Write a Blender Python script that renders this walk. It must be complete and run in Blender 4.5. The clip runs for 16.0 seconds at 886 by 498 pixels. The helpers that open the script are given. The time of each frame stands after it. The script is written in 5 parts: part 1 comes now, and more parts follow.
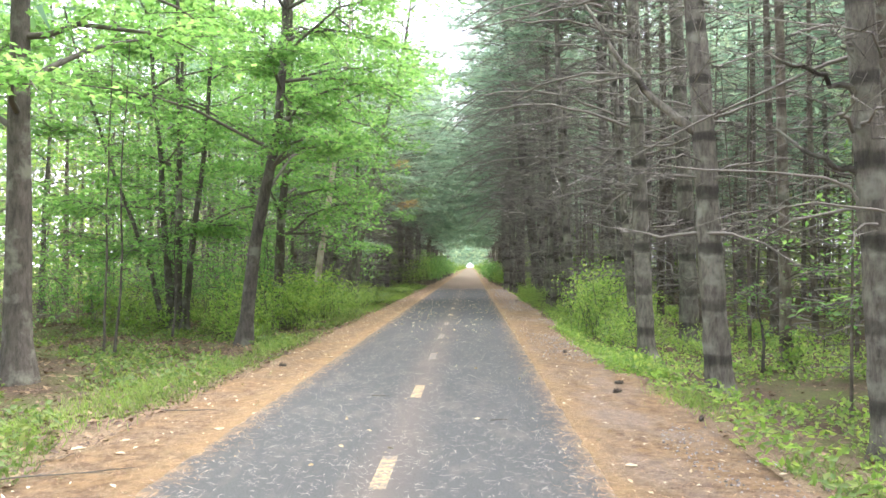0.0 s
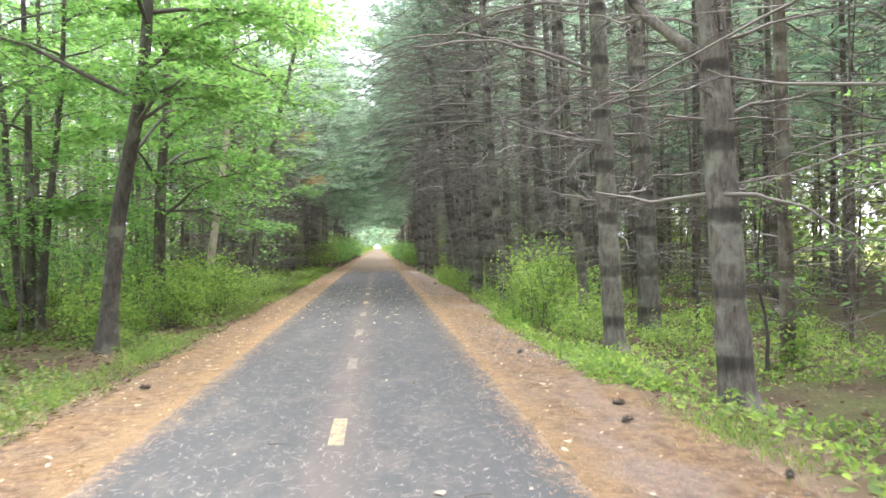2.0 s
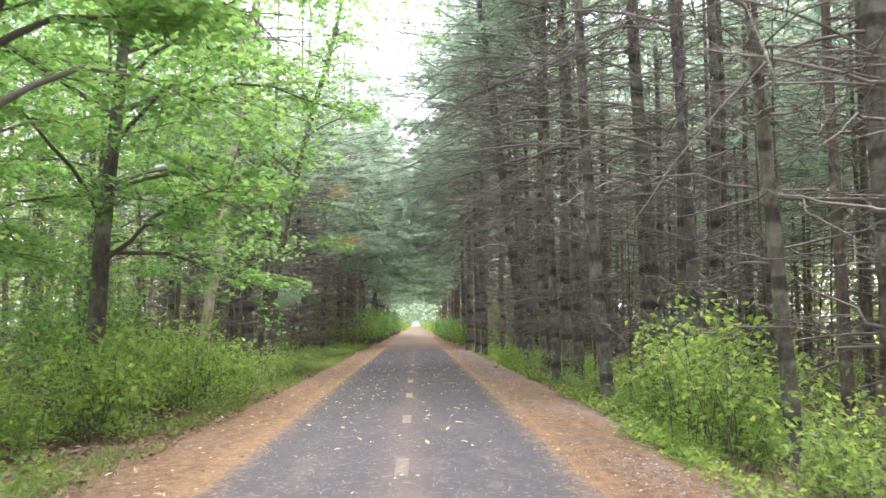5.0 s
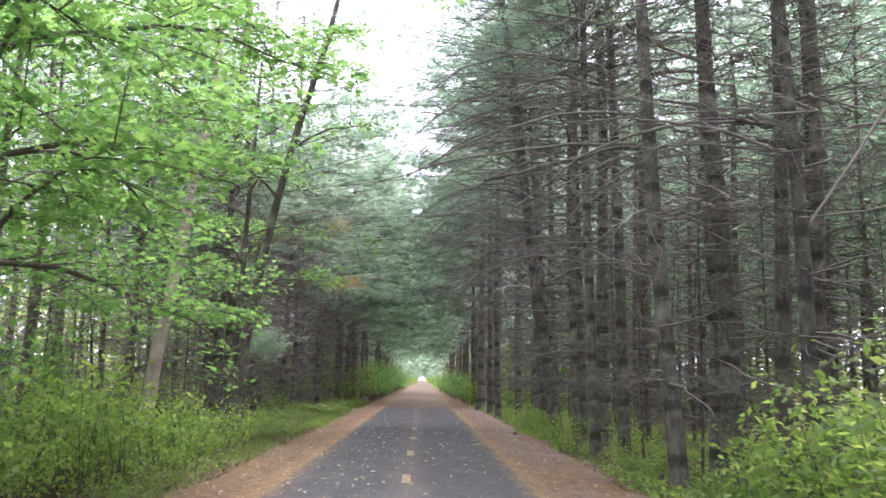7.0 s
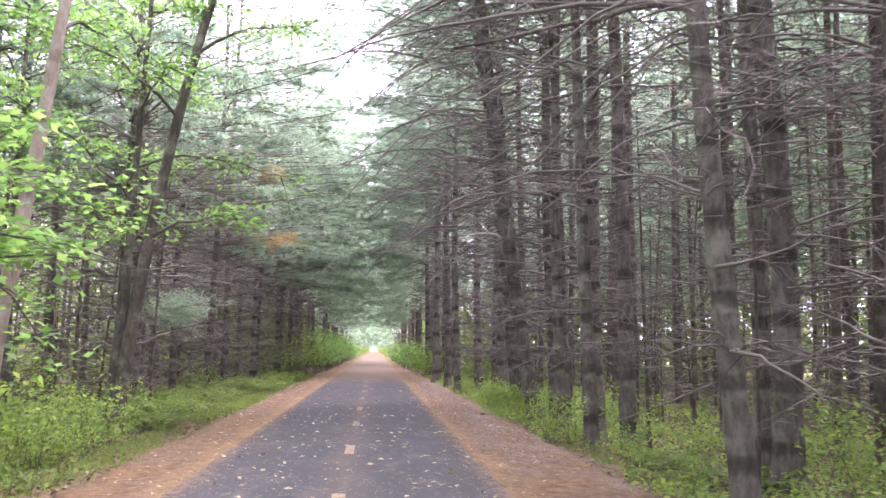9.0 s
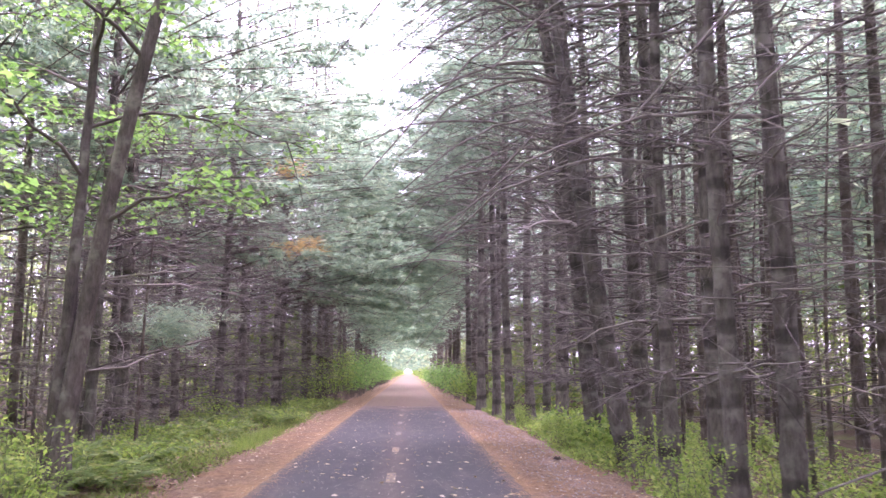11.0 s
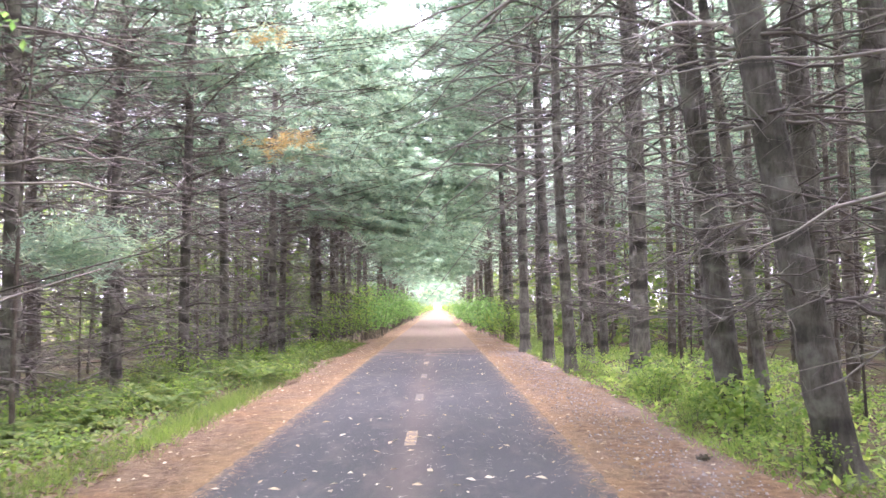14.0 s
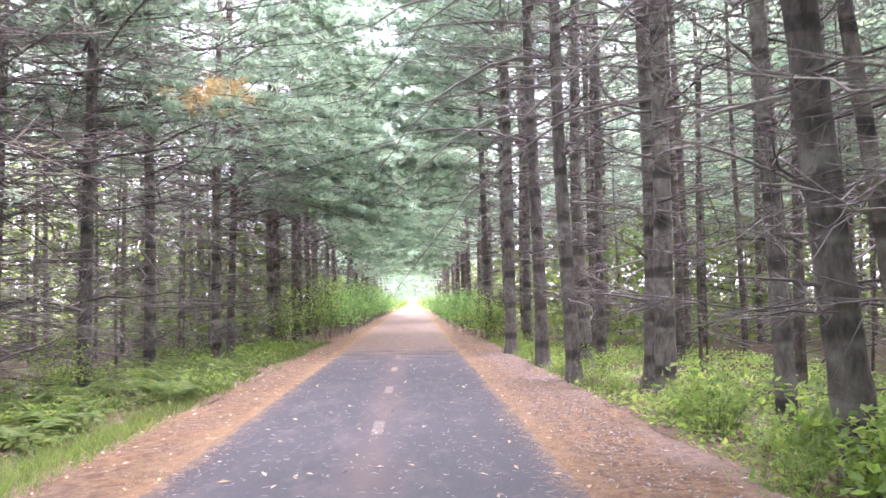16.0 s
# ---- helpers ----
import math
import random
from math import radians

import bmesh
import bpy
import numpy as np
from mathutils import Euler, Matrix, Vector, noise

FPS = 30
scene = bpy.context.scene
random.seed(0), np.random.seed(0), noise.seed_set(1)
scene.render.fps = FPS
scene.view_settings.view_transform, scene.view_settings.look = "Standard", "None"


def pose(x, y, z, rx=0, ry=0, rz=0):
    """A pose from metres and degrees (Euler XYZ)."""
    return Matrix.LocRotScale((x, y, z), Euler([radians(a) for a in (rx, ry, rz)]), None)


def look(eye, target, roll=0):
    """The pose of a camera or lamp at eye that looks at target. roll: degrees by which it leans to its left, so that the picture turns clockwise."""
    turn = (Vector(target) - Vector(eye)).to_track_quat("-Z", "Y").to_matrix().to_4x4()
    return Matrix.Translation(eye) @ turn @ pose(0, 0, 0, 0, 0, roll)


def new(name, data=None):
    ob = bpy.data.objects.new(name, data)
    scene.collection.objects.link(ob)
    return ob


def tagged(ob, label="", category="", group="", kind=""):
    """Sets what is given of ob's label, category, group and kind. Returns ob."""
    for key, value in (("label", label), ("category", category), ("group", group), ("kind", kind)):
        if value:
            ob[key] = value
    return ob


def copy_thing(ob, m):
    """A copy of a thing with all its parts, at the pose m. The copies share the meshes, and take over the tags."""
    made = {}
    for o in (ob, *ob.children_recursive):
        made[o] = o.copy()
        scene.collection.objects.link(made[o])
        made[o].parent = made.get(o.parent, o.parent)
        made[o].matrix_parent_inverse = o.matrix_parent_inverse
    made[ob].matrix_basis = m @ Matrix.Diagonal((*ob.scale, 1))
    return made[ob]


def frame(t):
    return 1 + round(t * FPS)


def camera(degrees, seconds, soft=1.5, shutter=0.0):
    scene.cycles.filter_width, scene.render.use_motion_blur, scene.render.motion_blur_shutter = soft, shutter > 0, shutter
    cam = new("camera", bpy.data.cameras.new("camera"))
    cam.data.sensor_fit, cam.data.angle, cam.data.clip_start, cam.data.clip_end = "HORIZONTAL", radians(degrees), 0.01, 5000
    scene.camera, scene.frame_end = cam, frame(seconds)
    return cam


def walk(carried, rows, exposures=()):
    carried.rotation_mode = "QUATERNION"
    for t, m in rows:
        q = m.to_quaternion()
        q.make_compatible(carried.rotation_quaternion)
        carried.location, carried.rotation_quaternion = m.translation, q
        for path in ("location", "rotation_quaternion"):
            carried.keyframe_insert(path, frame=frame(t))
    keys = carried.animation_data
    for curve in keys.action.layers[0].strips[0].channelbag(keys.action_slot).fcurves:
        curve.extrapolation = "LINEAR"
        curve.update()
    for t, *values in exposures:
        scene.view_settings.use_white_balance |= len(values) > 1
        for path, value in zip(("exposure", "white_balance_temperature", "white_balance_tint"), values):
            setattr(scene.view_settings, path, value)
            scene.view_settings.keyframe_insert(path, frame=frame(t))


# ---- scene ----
cam = camera(53.9, 16.0, shutter=0.4)
METRES, EYE, TILT, LEAN, TURN = 31.0, 1.4, 1.1, 0.0, 1.84
ROWS = [
    (0.0, 0.0, 0.0, 0.0, -0.0, 0.0, 0.0),
    (0.5, -0.0006, 0.0075, -0.0012, -0.16, -1.31, 0.23),
    (1.0, -0.0032, 0.0343, -0.0004, -0.72, -1.71, 2.63),
    (1.5, -0.0047, 0.067, -0.0016, -3.69, -1.85, 3.42),
    (2.0, -0.0054, 0.1013, -0.0027, -6.15, -1.31, 0.95),
    (2.5, -0.0049, 0.1377, -0.0027, -6.11, -0.23, -0.57),
    (3.0, -0.0054, 0.1746, -0.0035, -5.99, 0.16, -1.38),
    (3.5, -0.0091, 0.2095, -0.0031, -5.05, 9.77, -0.2),
    (4.0, -0.0089, 0.2425, -0.0091, -3.33, 3.76, 1.12),
    (6.5, 0.0012, 0.4071, -0.0138, -4.11, 4.98, -2.1),
    (7.0, 0.0006, 0.4385, -0.0139, -3.16, 7.45, -1.34),
    (7.5, 0.0016, 0.4683, -0.0145, -3.16, 8.01, -1.15),
    (8.0, 0.0047, 0.5008, -0.0153, -5.08, 7.9, -1.05),
    (8.5, 0.0066, 0.5327, -0.016, -6.41, 7.2, -1.08),
    (9.0, 0.008, 0.5652, -0.0164, -6.32, 5.54, -0.74),
    (11.5, 0.0102, 0.7249, -0.0182, -3.04, 7.08, 0.38),
    (12.0, 0.011, 0.7561, -0.0186, -2.14, -0.39, 0.95),
    (12.5, 0.0134, 0.7868, -0.0185, -1.67, 2.71, -0.78),
    (13.0, 0.0148, 0.8179, -0.0192, -1.59, 5.05, -0.45),
    (13.5, 0.016, 0.8514, -0.0209, -1.21, 2.77, 1.15),
    (14.0, 0.0186, 0.884, -0.0211, -2.2, 2.69, 1.15),
    (14.5, 0.0196, 0.9167, -0.0221, -3.01, 2.43, 0.39),
    (15.0, 0.0214, 0.9477, -0.0227, -3.09, 2.63, -0.22),
    (15.5, 0.0236, 0.9748, -0.0232, -3.29, 2.8, 0.36),
    (16.0, 0.0253, 0.9973, -0.0238, -3.8, 2.31, 1.25),
]
SKY = 1.2
EXPOSURES = [(0.0, 2.45, 5940, 24), (2.0, 2.6, 5950, 26), (3.0, 2.53, 5920, 29), (3.5, 2.2, 5740, 29), (4.0, 2.25, 6080, 34), (6.5, 2.76, 5850, 37), (7.0, 2.28, 5780, 38),
             (8.0, 2.47, 5780, 43), (9.0, 2.8, 5900, 53), (11.5, 2.9, 5790, 69), (12.0, 3.27, 5960, 56), (12.5, 3.35, 5680, 50), (14.0, 3.33, 5800, 48), (16.0, 3.38, 5760, 52)]
walk(cam, [(t, pose(0, 0, EYE, TILT, LEAN, TURN) @ pose(METRES * x, METRES * y, METRES * z, 90 + pitch, roll, yaw)) for t, x, y, z, yaw, pitch, roll in ROWS], EXPOSURES)

# ---- light ----
world = bpy.data.worlds.new("overcast_sky")
scene.world = world
world.use_nodes = True
wn, wl = world.node_tree.nodes, world.node_tree.links
sky = wn.new("ShaderNodeTexSky")
sky.sky_type, sky.sun_disc = "NISHITA", False
sky.sun_elevation, sky.sun_rotation = radians(59), radians(77)
sky.air_density, sky.dust_density = 1.0, 6.0
dim = wn.new("ShaderNodeVectorMath")
dim.operation = "SCALE"
dim.inputs["Scale"].default_value = 0.10
cloud = wn.new("ShaderNodeMix")
cloud.data_type = "RGBA"
cloud.inputs[0].default_value = 0.75
cloud.inputs[7].default_value = (1.0, 1.02, 1.05, 1)
wl.new(sky.outputs[0], dim.inputs[0])
wl.new(dim.outputs[0], cloud.inputs[6])
wl.new(cloud.outputs[2], wn["Background"].inputs[0])
wn["Background"].inputs[1].default_value = SKY

sun = new("sun", bpy.data.lights.new("sun", "SUN"))
sun.data.energy, sun.data.angle, sun.data.color = 4.2, radians(50), (1.0, 0.96, 0.9)
sun.matrix_world = look((42, 10, 72), (0, 0, 0))


CX, HALF = -0.58, 1.46                       # the trail's middle and half width


# ---- materials ----
class Mat:
    """A node material with short ways to add noise and mixes."""

    def __init__(self, name, rough=0.8, gloss=0.5):
        self.m = bpy.data.materials.new(name)
        self.m.use_nodes = True
        self.n, self.l = self.m.node_tree.nodes, self.m.node_tree.links
        self.b = self.n["Principled BSDF"]
        self.b.inputs["Roughness"].default_value = rough
        self.b.inputs["Specular IOR Level"].default_value = gloss
        self.tc = self.n.new("ShaderNodeTexCoord")

    def node(self, kind, **kw):
        q = self.n.new(kind)
        for k, v in kw.items():
            q.inputs[k].default_value = v
        return q

    def noise(self, scale, detail=4.0, stretch=(1, 1, 1), rough=0.6):
        mp = self.node("ShaderNodeMapping", Scale=stretch)
        self.l.new(self.tc.outputs["Object"], mp.inputs[0])
        q = self.node("ShaderNodeTexNoise", Scale=scale, Detail=detail, Roughness=rough)
        self.l.new(mp.outputs[0], q.inputs["Vector"])
        return q.outputs["Fac"]

    def ramp(self, fac, stops):
        q = self.n.new("ShaderNodeValToRGB")
        el = q.color_ramp.elements
        while len(el) < len(stops):
            el.new(0.5)
        for e, (p, c) in zip(el, stops):
            e.position, e.color = p, (c if len(c) == 4 else (*c, 1))
        self.l.new(fac, q.inputs[0])
        return q.outputs[0]

    def mix(self, fac, a, b, mode="MIX"):
        q = self.n.new("ShaderNodeMix")
        q.data_type, q.blend_type = "RGBA", mode
        for sock, v in ((q.inputs[0], fac), (q.inputs[6], a), (q.inputs[7], b)):
            if isinstance(v, (int, float)):
                sock.default_value = v
            elif isinstance(v, tuple):
                sock.default_value = (*v, 1)
            else:
                self.l.new(v, sock)
        return q.outputs[2]

    def math(self, op, a, b=0.0, c=0.0):
        q = self.n.new("ShaderNodeMath")
        q.operation = op
        for sock, v in zip(q.inputs, (a, b, c)):
            if isinstance(v, (int, float)):
                sock.default_value = v
            else:
                self.l.new(v, sock)
        return q.outputs[0]

    def axis(self, which):
        q = self.n.new("ShaderNodeSeparateXYZ")
        self.l.new(self.tc.outputs["Object"], q.inputs[0])
        return q.outputs[which]

    def colour(self, c):
        if isinstance(c, tuple):
            self.b.inputs["Base Color"].default_value = (*c, 1)
        else:
            self.l.new(c, self.b.inputs["Base Color"])
        return self

    def bump(self, h, strength=0.5, dist=0.02):
        q = self.node("ShaderNodeBump", Strength=strength, Distance=dist)
        self.l.new(h, q.inputs["Height"])
        self.l.new(q.outputs[0], self.b.inputs["Normal"])
        return self

    def translucent(self, c, amount):
        """Leaves let light through."""
        t = self.n.new("ShaderNodeBsdfTranslucent")
        if isinstance(c, tuple):
            t.inputs[0].default_value = (*c, 1)
        else:
            self.l.new(c, t.inputs[0])
        mx = self.node("ShaderNodeMixShader", Fac=amount)
        self.l.new(self.b.outputs[0], mx.inputs[1])
        self.l.new(t.outputs[0], mx.inputs[2])
        self.l.new(mx.outputs[0], self.n["Material Output"].inputs[0])
        return self

    def island(self):
        g = self.n.new("ShaderNodeNewGeometry")
        return g.outputs["Random Per Island"]

    def obrand(self):
        g = self.n.new("ShaderNodeObjectInfo")
        return g.outputs["Random"]


def leaf_material(name, a, b, c, amount=0.45, rough=0.55, glow=1.6, blue=0.65):
    m = Mat(name, rough)
    big = m.noise(0.7, 2.0)
    col = m.ramp(m.island(), [(0.0, a), (0.55, b), (1.0, c)])
    col = m.mix(m.math("MULTIPLY", big, 0.6), col, tuple(x * 0.6 for x in a))
    m.colour(col)
    lit = m.mix(1.0, col, (glow, glow, glow * blue), "MULTIPLY")
    return m.translucent(lit, amount).m


def bark(name, light, dark, period, ring, lichen):
    """Bark with the dark rings that old branch whorls leave, mottled with lichen."""
    m = Mat(name, 0.9, 0.2)
    wob = m.noise(1.6, 3.0, (0.3, 0.3, 1))
    z = m.math("ADD", m.math("DIVIDE", m.axis(2), period), m.math("ADD", m.math("MULTIPLY", wob, 0.6), m.math("MULTIPLY", m.noise(9.0, 4.0), 0.1)))
    saw = m.math("PINGPONG", z, 0.5)
    rings = m.ramp(saw, [(0.0, (1, 1, 1)), (0.085, (0.9, 0.9, 0.9)), (0.145, (0, 0, 0))])
    fine = m.ramp(m.noise(16.0, 6.0, (1, 1, 0.3), 0.75), [(0.32, (0, 0, 0)), (0.68, (1, 1, 1))])
    base = m.mix(fine, dark, light)
    base = m.mix(m.ramp(m.noise(3.2, 4.0), [(0.52, (0, 0, 0)), (0.66, (1, 1, 1))]), base, lichen)
    rings = m.math("MULTIPLY", rings, m.ramp(m.noise(1.1, 3.0), [(0.3, (0.45, 0.45, 0.45)), (0.5, (1, 1, 1))]))
    base = m.mix(m.math("MULTIPLY", rings, m.math("MULTIPLY_ADD", m.obrand(), 0.35 * ring, 0.65 * ring)), base, tuple(0.3 * v for v in dark))
    var = m.mix(m.obrand(), (0.75, 0.74, 0.73), (1.15, 1.12, 1.08))
    m.colour(m.mix(1.0, base, var, "MULTIPLY"))
    return m.bump(m.noise(26.0, 6.0, (1, 1, 0.25), 0.75), 1.0, 0.03).m


WHORL = 0.72
BARK_PINE = bark("grey_ringed_pine_bark", (0.24, 0.224, 0.185), (0.072, 0.064, 0.055), WHORL, 1.0, (0.26, 0.26, 0.215))
BARK_MID = bark("dull_ringed_pine_bark", (0.195, 0.188, 0.154), (0.064, 0.059, 0.05), WHORL, 0.75, (0.22, 0.22, 0.18))
BARK_BACK = bark("brown_pine_bark", (0.172, 0.152, 0.118), (0.062, 0.052, 0.043), WHORL, 0.5, (0.23, 0.23, 0.19))
BARK_MAPLE = bark("dark_smooth_bark", (0.15, 0.135, 0.115), (0.05, 0.045, 0.038), 1.3, 0.25, (0.21, 0.21, 0.17))
BARK_PALE = bark("pale_pinkish_bark", (0.44, 0.37, 0.32), (0.26, 0.21, 0.18), 0.9, 0.35, (0.4, 0.38, 0.33))
DEAD = Mat("dead_grey_twigs", 0.9, 0.2)
DEAD.colour(DEAD.mix(DEAD.island(), (0.058, 0.049, 0.042), (0.25, 0.23, 0.195)))
DEAD = DEAD.m
BLEACHED = Mat("bleached_dead_wood", 0.8)
BLEACHED.colour(BLEACHED.mix(BLEACHED.noise(9.0), (0.35, 0.31, 0.27), (0.6, 0.56, 0.5)))
BLEACHED = BLEACHED.m
TWIG_DARK = Mat("dark_twigs", 0.85)
TWIG_DARK.colour(TWIG_DARK.mix(TWIG_DARK.noise(6.0), (0.05, 0.045, 0.035), (0.13, 0.115, 0.09)))
TWIG_DARK = TWIG_DARK.m
NEEDLE = leaf_material("blue_green_pine_needles", (0.105, 0.175, 0.125), (0.185, 0.275, 0.195), (0.32, 0.37, 0.235), 0.58, 0.45, 2.2, 0.88)
NEEDLE_TAN = leaf_material("browning_pine_needles", (0.36, 0.25, 0.10), (0.54, 0.38, 0.16), (0.66, 0.5, 0.24), 0.45, 0.6, 1.3)
LEAF_MAPLE = leaf_material("bright_green_maple_leaves", (0.075, 0.165, 0.045), (0.125, 0.245, 0.07), (0.20, 0.315, 0.10), 0.62, 0.5, 2.0, 0.75)
LEAF_SHRUB = leaf_material("green_undergrowth_leaves", (0.095, 0.17, 0.04), (0.17, 0.27, 0.06), (0.29, 0.36, 0.095), 0.58, 0.5, 2.15, 0.7)
LEAF_LOW = leaf_material("low_ground_plants", (0.085, 0.14, 0.038), (0.14, 0.225, 0.055), (0.25, 0.285, 0.085), 0.45, 0.6, 1.7)
LEAF_DRY = leaf_material("dry_fallen_leaves", (0.06, 0.036, 0.022), (0.15, 0.095, 0.055), (0.36, 0.25, 0.14), 0.15, 0.7, 1.1)
LEAF_PALE = leaf_material("pale_fallen_leaves", (0.42, 0.30, 0.15), (0.52, 0.43, 0.28), (0.7, 0.64, 0.5), 0.15, 0.6, 1.1)

ASPHALT = Mat("weathered_asphalt", 0.92, 0.2)
a = ASPHALT
spots = a.ramp(a.noise(90.0, 3.0), [(0.35, (0.032, 0.034, 0.032)), (0.6, (0.069, 0.0725, 0.066)), (0.75, (0.146, 0.147, 0.13))])
spots = a.mix(a.math("MULTIPLY", a.noise(0.9, 4.0, (1, 0.35, 1)), 0.7), spots, (0.088, 0.089, 0.084))
needled = a.ramp(a.noise(2.6, 6.0, (1, 0.3, 1), 0.75), [(0.5, (0, 0, 0)), (0.72, (1, 1, 1))])
spots = a.mix(a.math("MULTIPLY", needled, 0.4), spots, (0.18, 0.153, 0.118))
middle = a.math("ABSOLUTE", a.math("SUBTRACT", a.axis(0), -0.58))
lane = a.ramp(a.math("ADD", middle, a.math("MULTIPLY", a.noise(1.7, 4.0, (1, 0.2, 1)), 0.35)), [(0.16, (1, 1, 1)), (0.5, (0, 0, 0))])
spots = a.mix(a.math("MULTIPLY", lane, 0.3), spots, (0.2, 0.15, 0.115))
rim = a.math("ADD", a.math("ABSOLUTE", a.math("SUBTRACT", a.axis(0), CX)), a.math("MULTIPLY", a.math("SUBTRACT", a.noise(5.0, 7.0, (1, 0.6, 1), 0.8), 0.5), 0.9))
rim = a.math("DIVIDE", a.math("SUBTRACT", rim, 1.33), 0.22)
spots = a.mix(a.ramp(rim, [(0.0, (0, 0, 0)), (1.0, (0.8, 0.8, 0.8))]), spots, (0.25, 0.165, 0.085))
ahead = a.math("ADD", a.math("DIVIDE", a.math("SUBTRACT", a.axis(1), 47.0), 8.0), a.math("MULTIPLY", a.math("SUBTRACT", a.noise(1.4, 5.0), 0.5), 2.2))
spots = a.mix(a.ramp(ahead, [(0.35, (0, 0, 0)), (1.0, (0.75, 0.75, 0.75))]), spots, (0.24, 0.175, 0.13))
a.colour(spots).bump(a.noise(120.0, 3.0), 0.5, 0.006)
ASPHALT = a.m

NEEDLED = Mat("needle_covered_asphalt", 0.95, 0.1)
a = NEEDLED
base = a.ramp(a.noise(5.0, 6.0, (1, 0.4, 1), 0.75), [(0.3, (0.14, 0.108, 0.08)), (0.55, (0.225, 0.168, 0.11)), (0.75, (0.31, 0.24, 0.16))])
a.colour(a.mix(a.math("MULTIPLY", a.noise(0.6, 3.0, (0.4, 1, 1)), 0.5), base, (0.19, 0.17, 0.145))).bump(a.noise(60.0), 0.5, 0.01)
NEEDLED = a.m

VERGE = Mat("fallen_needles_and_grit", 0.95, 0.1)
a = VERGE
grit = a.ramp(a.noise(38.0, 8.0, (1, 1, 1), 0.95), [(0.32, (0.045, 0.03, 0.02)), (0.5, (0.2, 0.142, 0.08)), (0.64, (0.48, 0.37, 0.28))])
patch = a.ramp(a.noise(1.3, 5.0), [(0.4, (0, 0, 0)), (0.62, (1, 1, 1))])
grit = a.mix(a.math("MULTIPLY", patch, 0.7), grit, (0.27, 0.172, 0.08))
clods = a.ramp(a.noise(7.0, 5.0, (1, 1, 1), 0.7), [(0.42, (1, 1, 1)), (0.56, (0, 0, 0))])
grit = a.mix(a.math("MULTIPLY", clods, 0.62), grit, (0.1, 0.066, 0.045))
pale = a.ramp(a.noise(12.0, 6.0, (1, 1, 1), 0.8), [(0.55, (0, 0, 0)), (0.66, (1, 1, 1))])
grit = a.mix(a.math("MULTIPLY", pale, 0.5), grit, (0.4, 0.31, 0.2))
stones = a.ramp(a.math("ADD", a.noise(1.1, 4.0, (1, 0.35, 1)), a.math("MULTIPLY", a.math("SUBTRACT", a.axis(0), 1.0), 0.06)), [(0.52, (0, 0, 0)), (0.64, (1, 1, 1))])
grit = a.mix(a.math("MULTIPLY", stones, 0.28), grit, a.ramp(a.noise(55.0, 6.0, (1, 1, 1), 0.9), [(0.4, (0.16, 0.13, 0.12)), (0.62, (0.5, 0.44, 0.41))]))
edge = a.math("ABSOLUTE", a.math("ADD", a.axis(0), 0.6))
edge = a.math("ADD", edge, a.math("MULTIPLY", a.math("ADD", a.noise(2.2, 5.0, (1, 0.6, 1), 0.75), a.math("SUBTRACT", a.noise(0.45, 2.0), 0.5)), 0.5))
ochre = a.math("SUBTRACT", 1.0, a.math("SMOOTH_MIN", a.math("MULTIPLY", a.math("MAXIMUM", a.math("SUBTRACT", edge, 1.74), 0.0), 3.6), 1.0, 0.2))
a.colour(a.mix(a.math("MULTIPLY", ochre, a.ramp(a.noise(3.0, 4.0), [(0.35, (0.25, 0.25, 0.25)), (0.62, (0.8, 0.8, 0.8))])), grit, a.ramp(a.noise(42.0, 8.0, (1, 1, 1), 0.95), [(0.34, (0.14, 0.086, 0.043)), (0.5, (0.3, 0.21, 0.105)), (0.66, (0.5, 0.38, 0.22))])))
a.bump(a.noise(40.0, 6.0, (1, 1, 1), 0.8), 1.0, 0.03)
VERGE = a.m

SOIL = Mat("forest_floor_litter", 0.95, 0.08)
a = SOIL
lit = a.ramp(a.noise(24.0, 8.0, (1, 1, 1), 0.95), [(0.36, (0.02, 0.015, 0.011)), (0.5, (0.075, 0.052, 0.037)), (0.64, (0.2, 0.14, 0.10))])
grn = a.ramp(a.noise(0.55, 5.0), [(0.42, (0, 0, 0)), (0.62, (1, 1, 1))])
lit = a.mix(a.math("MULTIPLY", grn, 0.6), lit, a.ramp(a.noise(22.0), [(0.3, (0.06, 0.085, 0.025)), (0.7, (0.15, 0.2, 0.06))]))
beside = a.math("ADD", a.math("ABSOLUTE", a.math("SUBTRACT", a.axis(0), CX)), a.math("MULTIPLY", a.math("SUBTRACT", a.noise(1.5, 5.0, (1, 1, 1), 0.7), 0.5), 2.4))
beside = a.ramp(a.math("DIVIDE", a.math("SUBTRACT", beside, 2.6), 1.6), [(0.0, (1, 1, 1)), (1.0, (0, 0, 0))])
lit = a.mix(a.math("MULTIPLY", beside, 0.85), lit, a.ramp(a.noise(38.0, 8.0, (1, 1, 1), 0.95), [(0.32, (0.045, 0.03, 0.02)), (0.5, (0.165, 0.115, 0.072)), (0.64, (0.42, 0.32, 0.23))]))
far = a.math("SMOOTH_MIN", a.math("MULTIPLY", a.math("MAXIMUM", a.math("SUBTRACT", a.math("ABSOLUTE", a.axis(0)), 24.0), 0.0), 0.1), 1.0, 0.2)
a.colour(a.mix(far, lit, (0.34, 0.36, 0.14))).bump(a.noise(25.0, 5.0), 0.9, 0.03)
SOIL = a.m

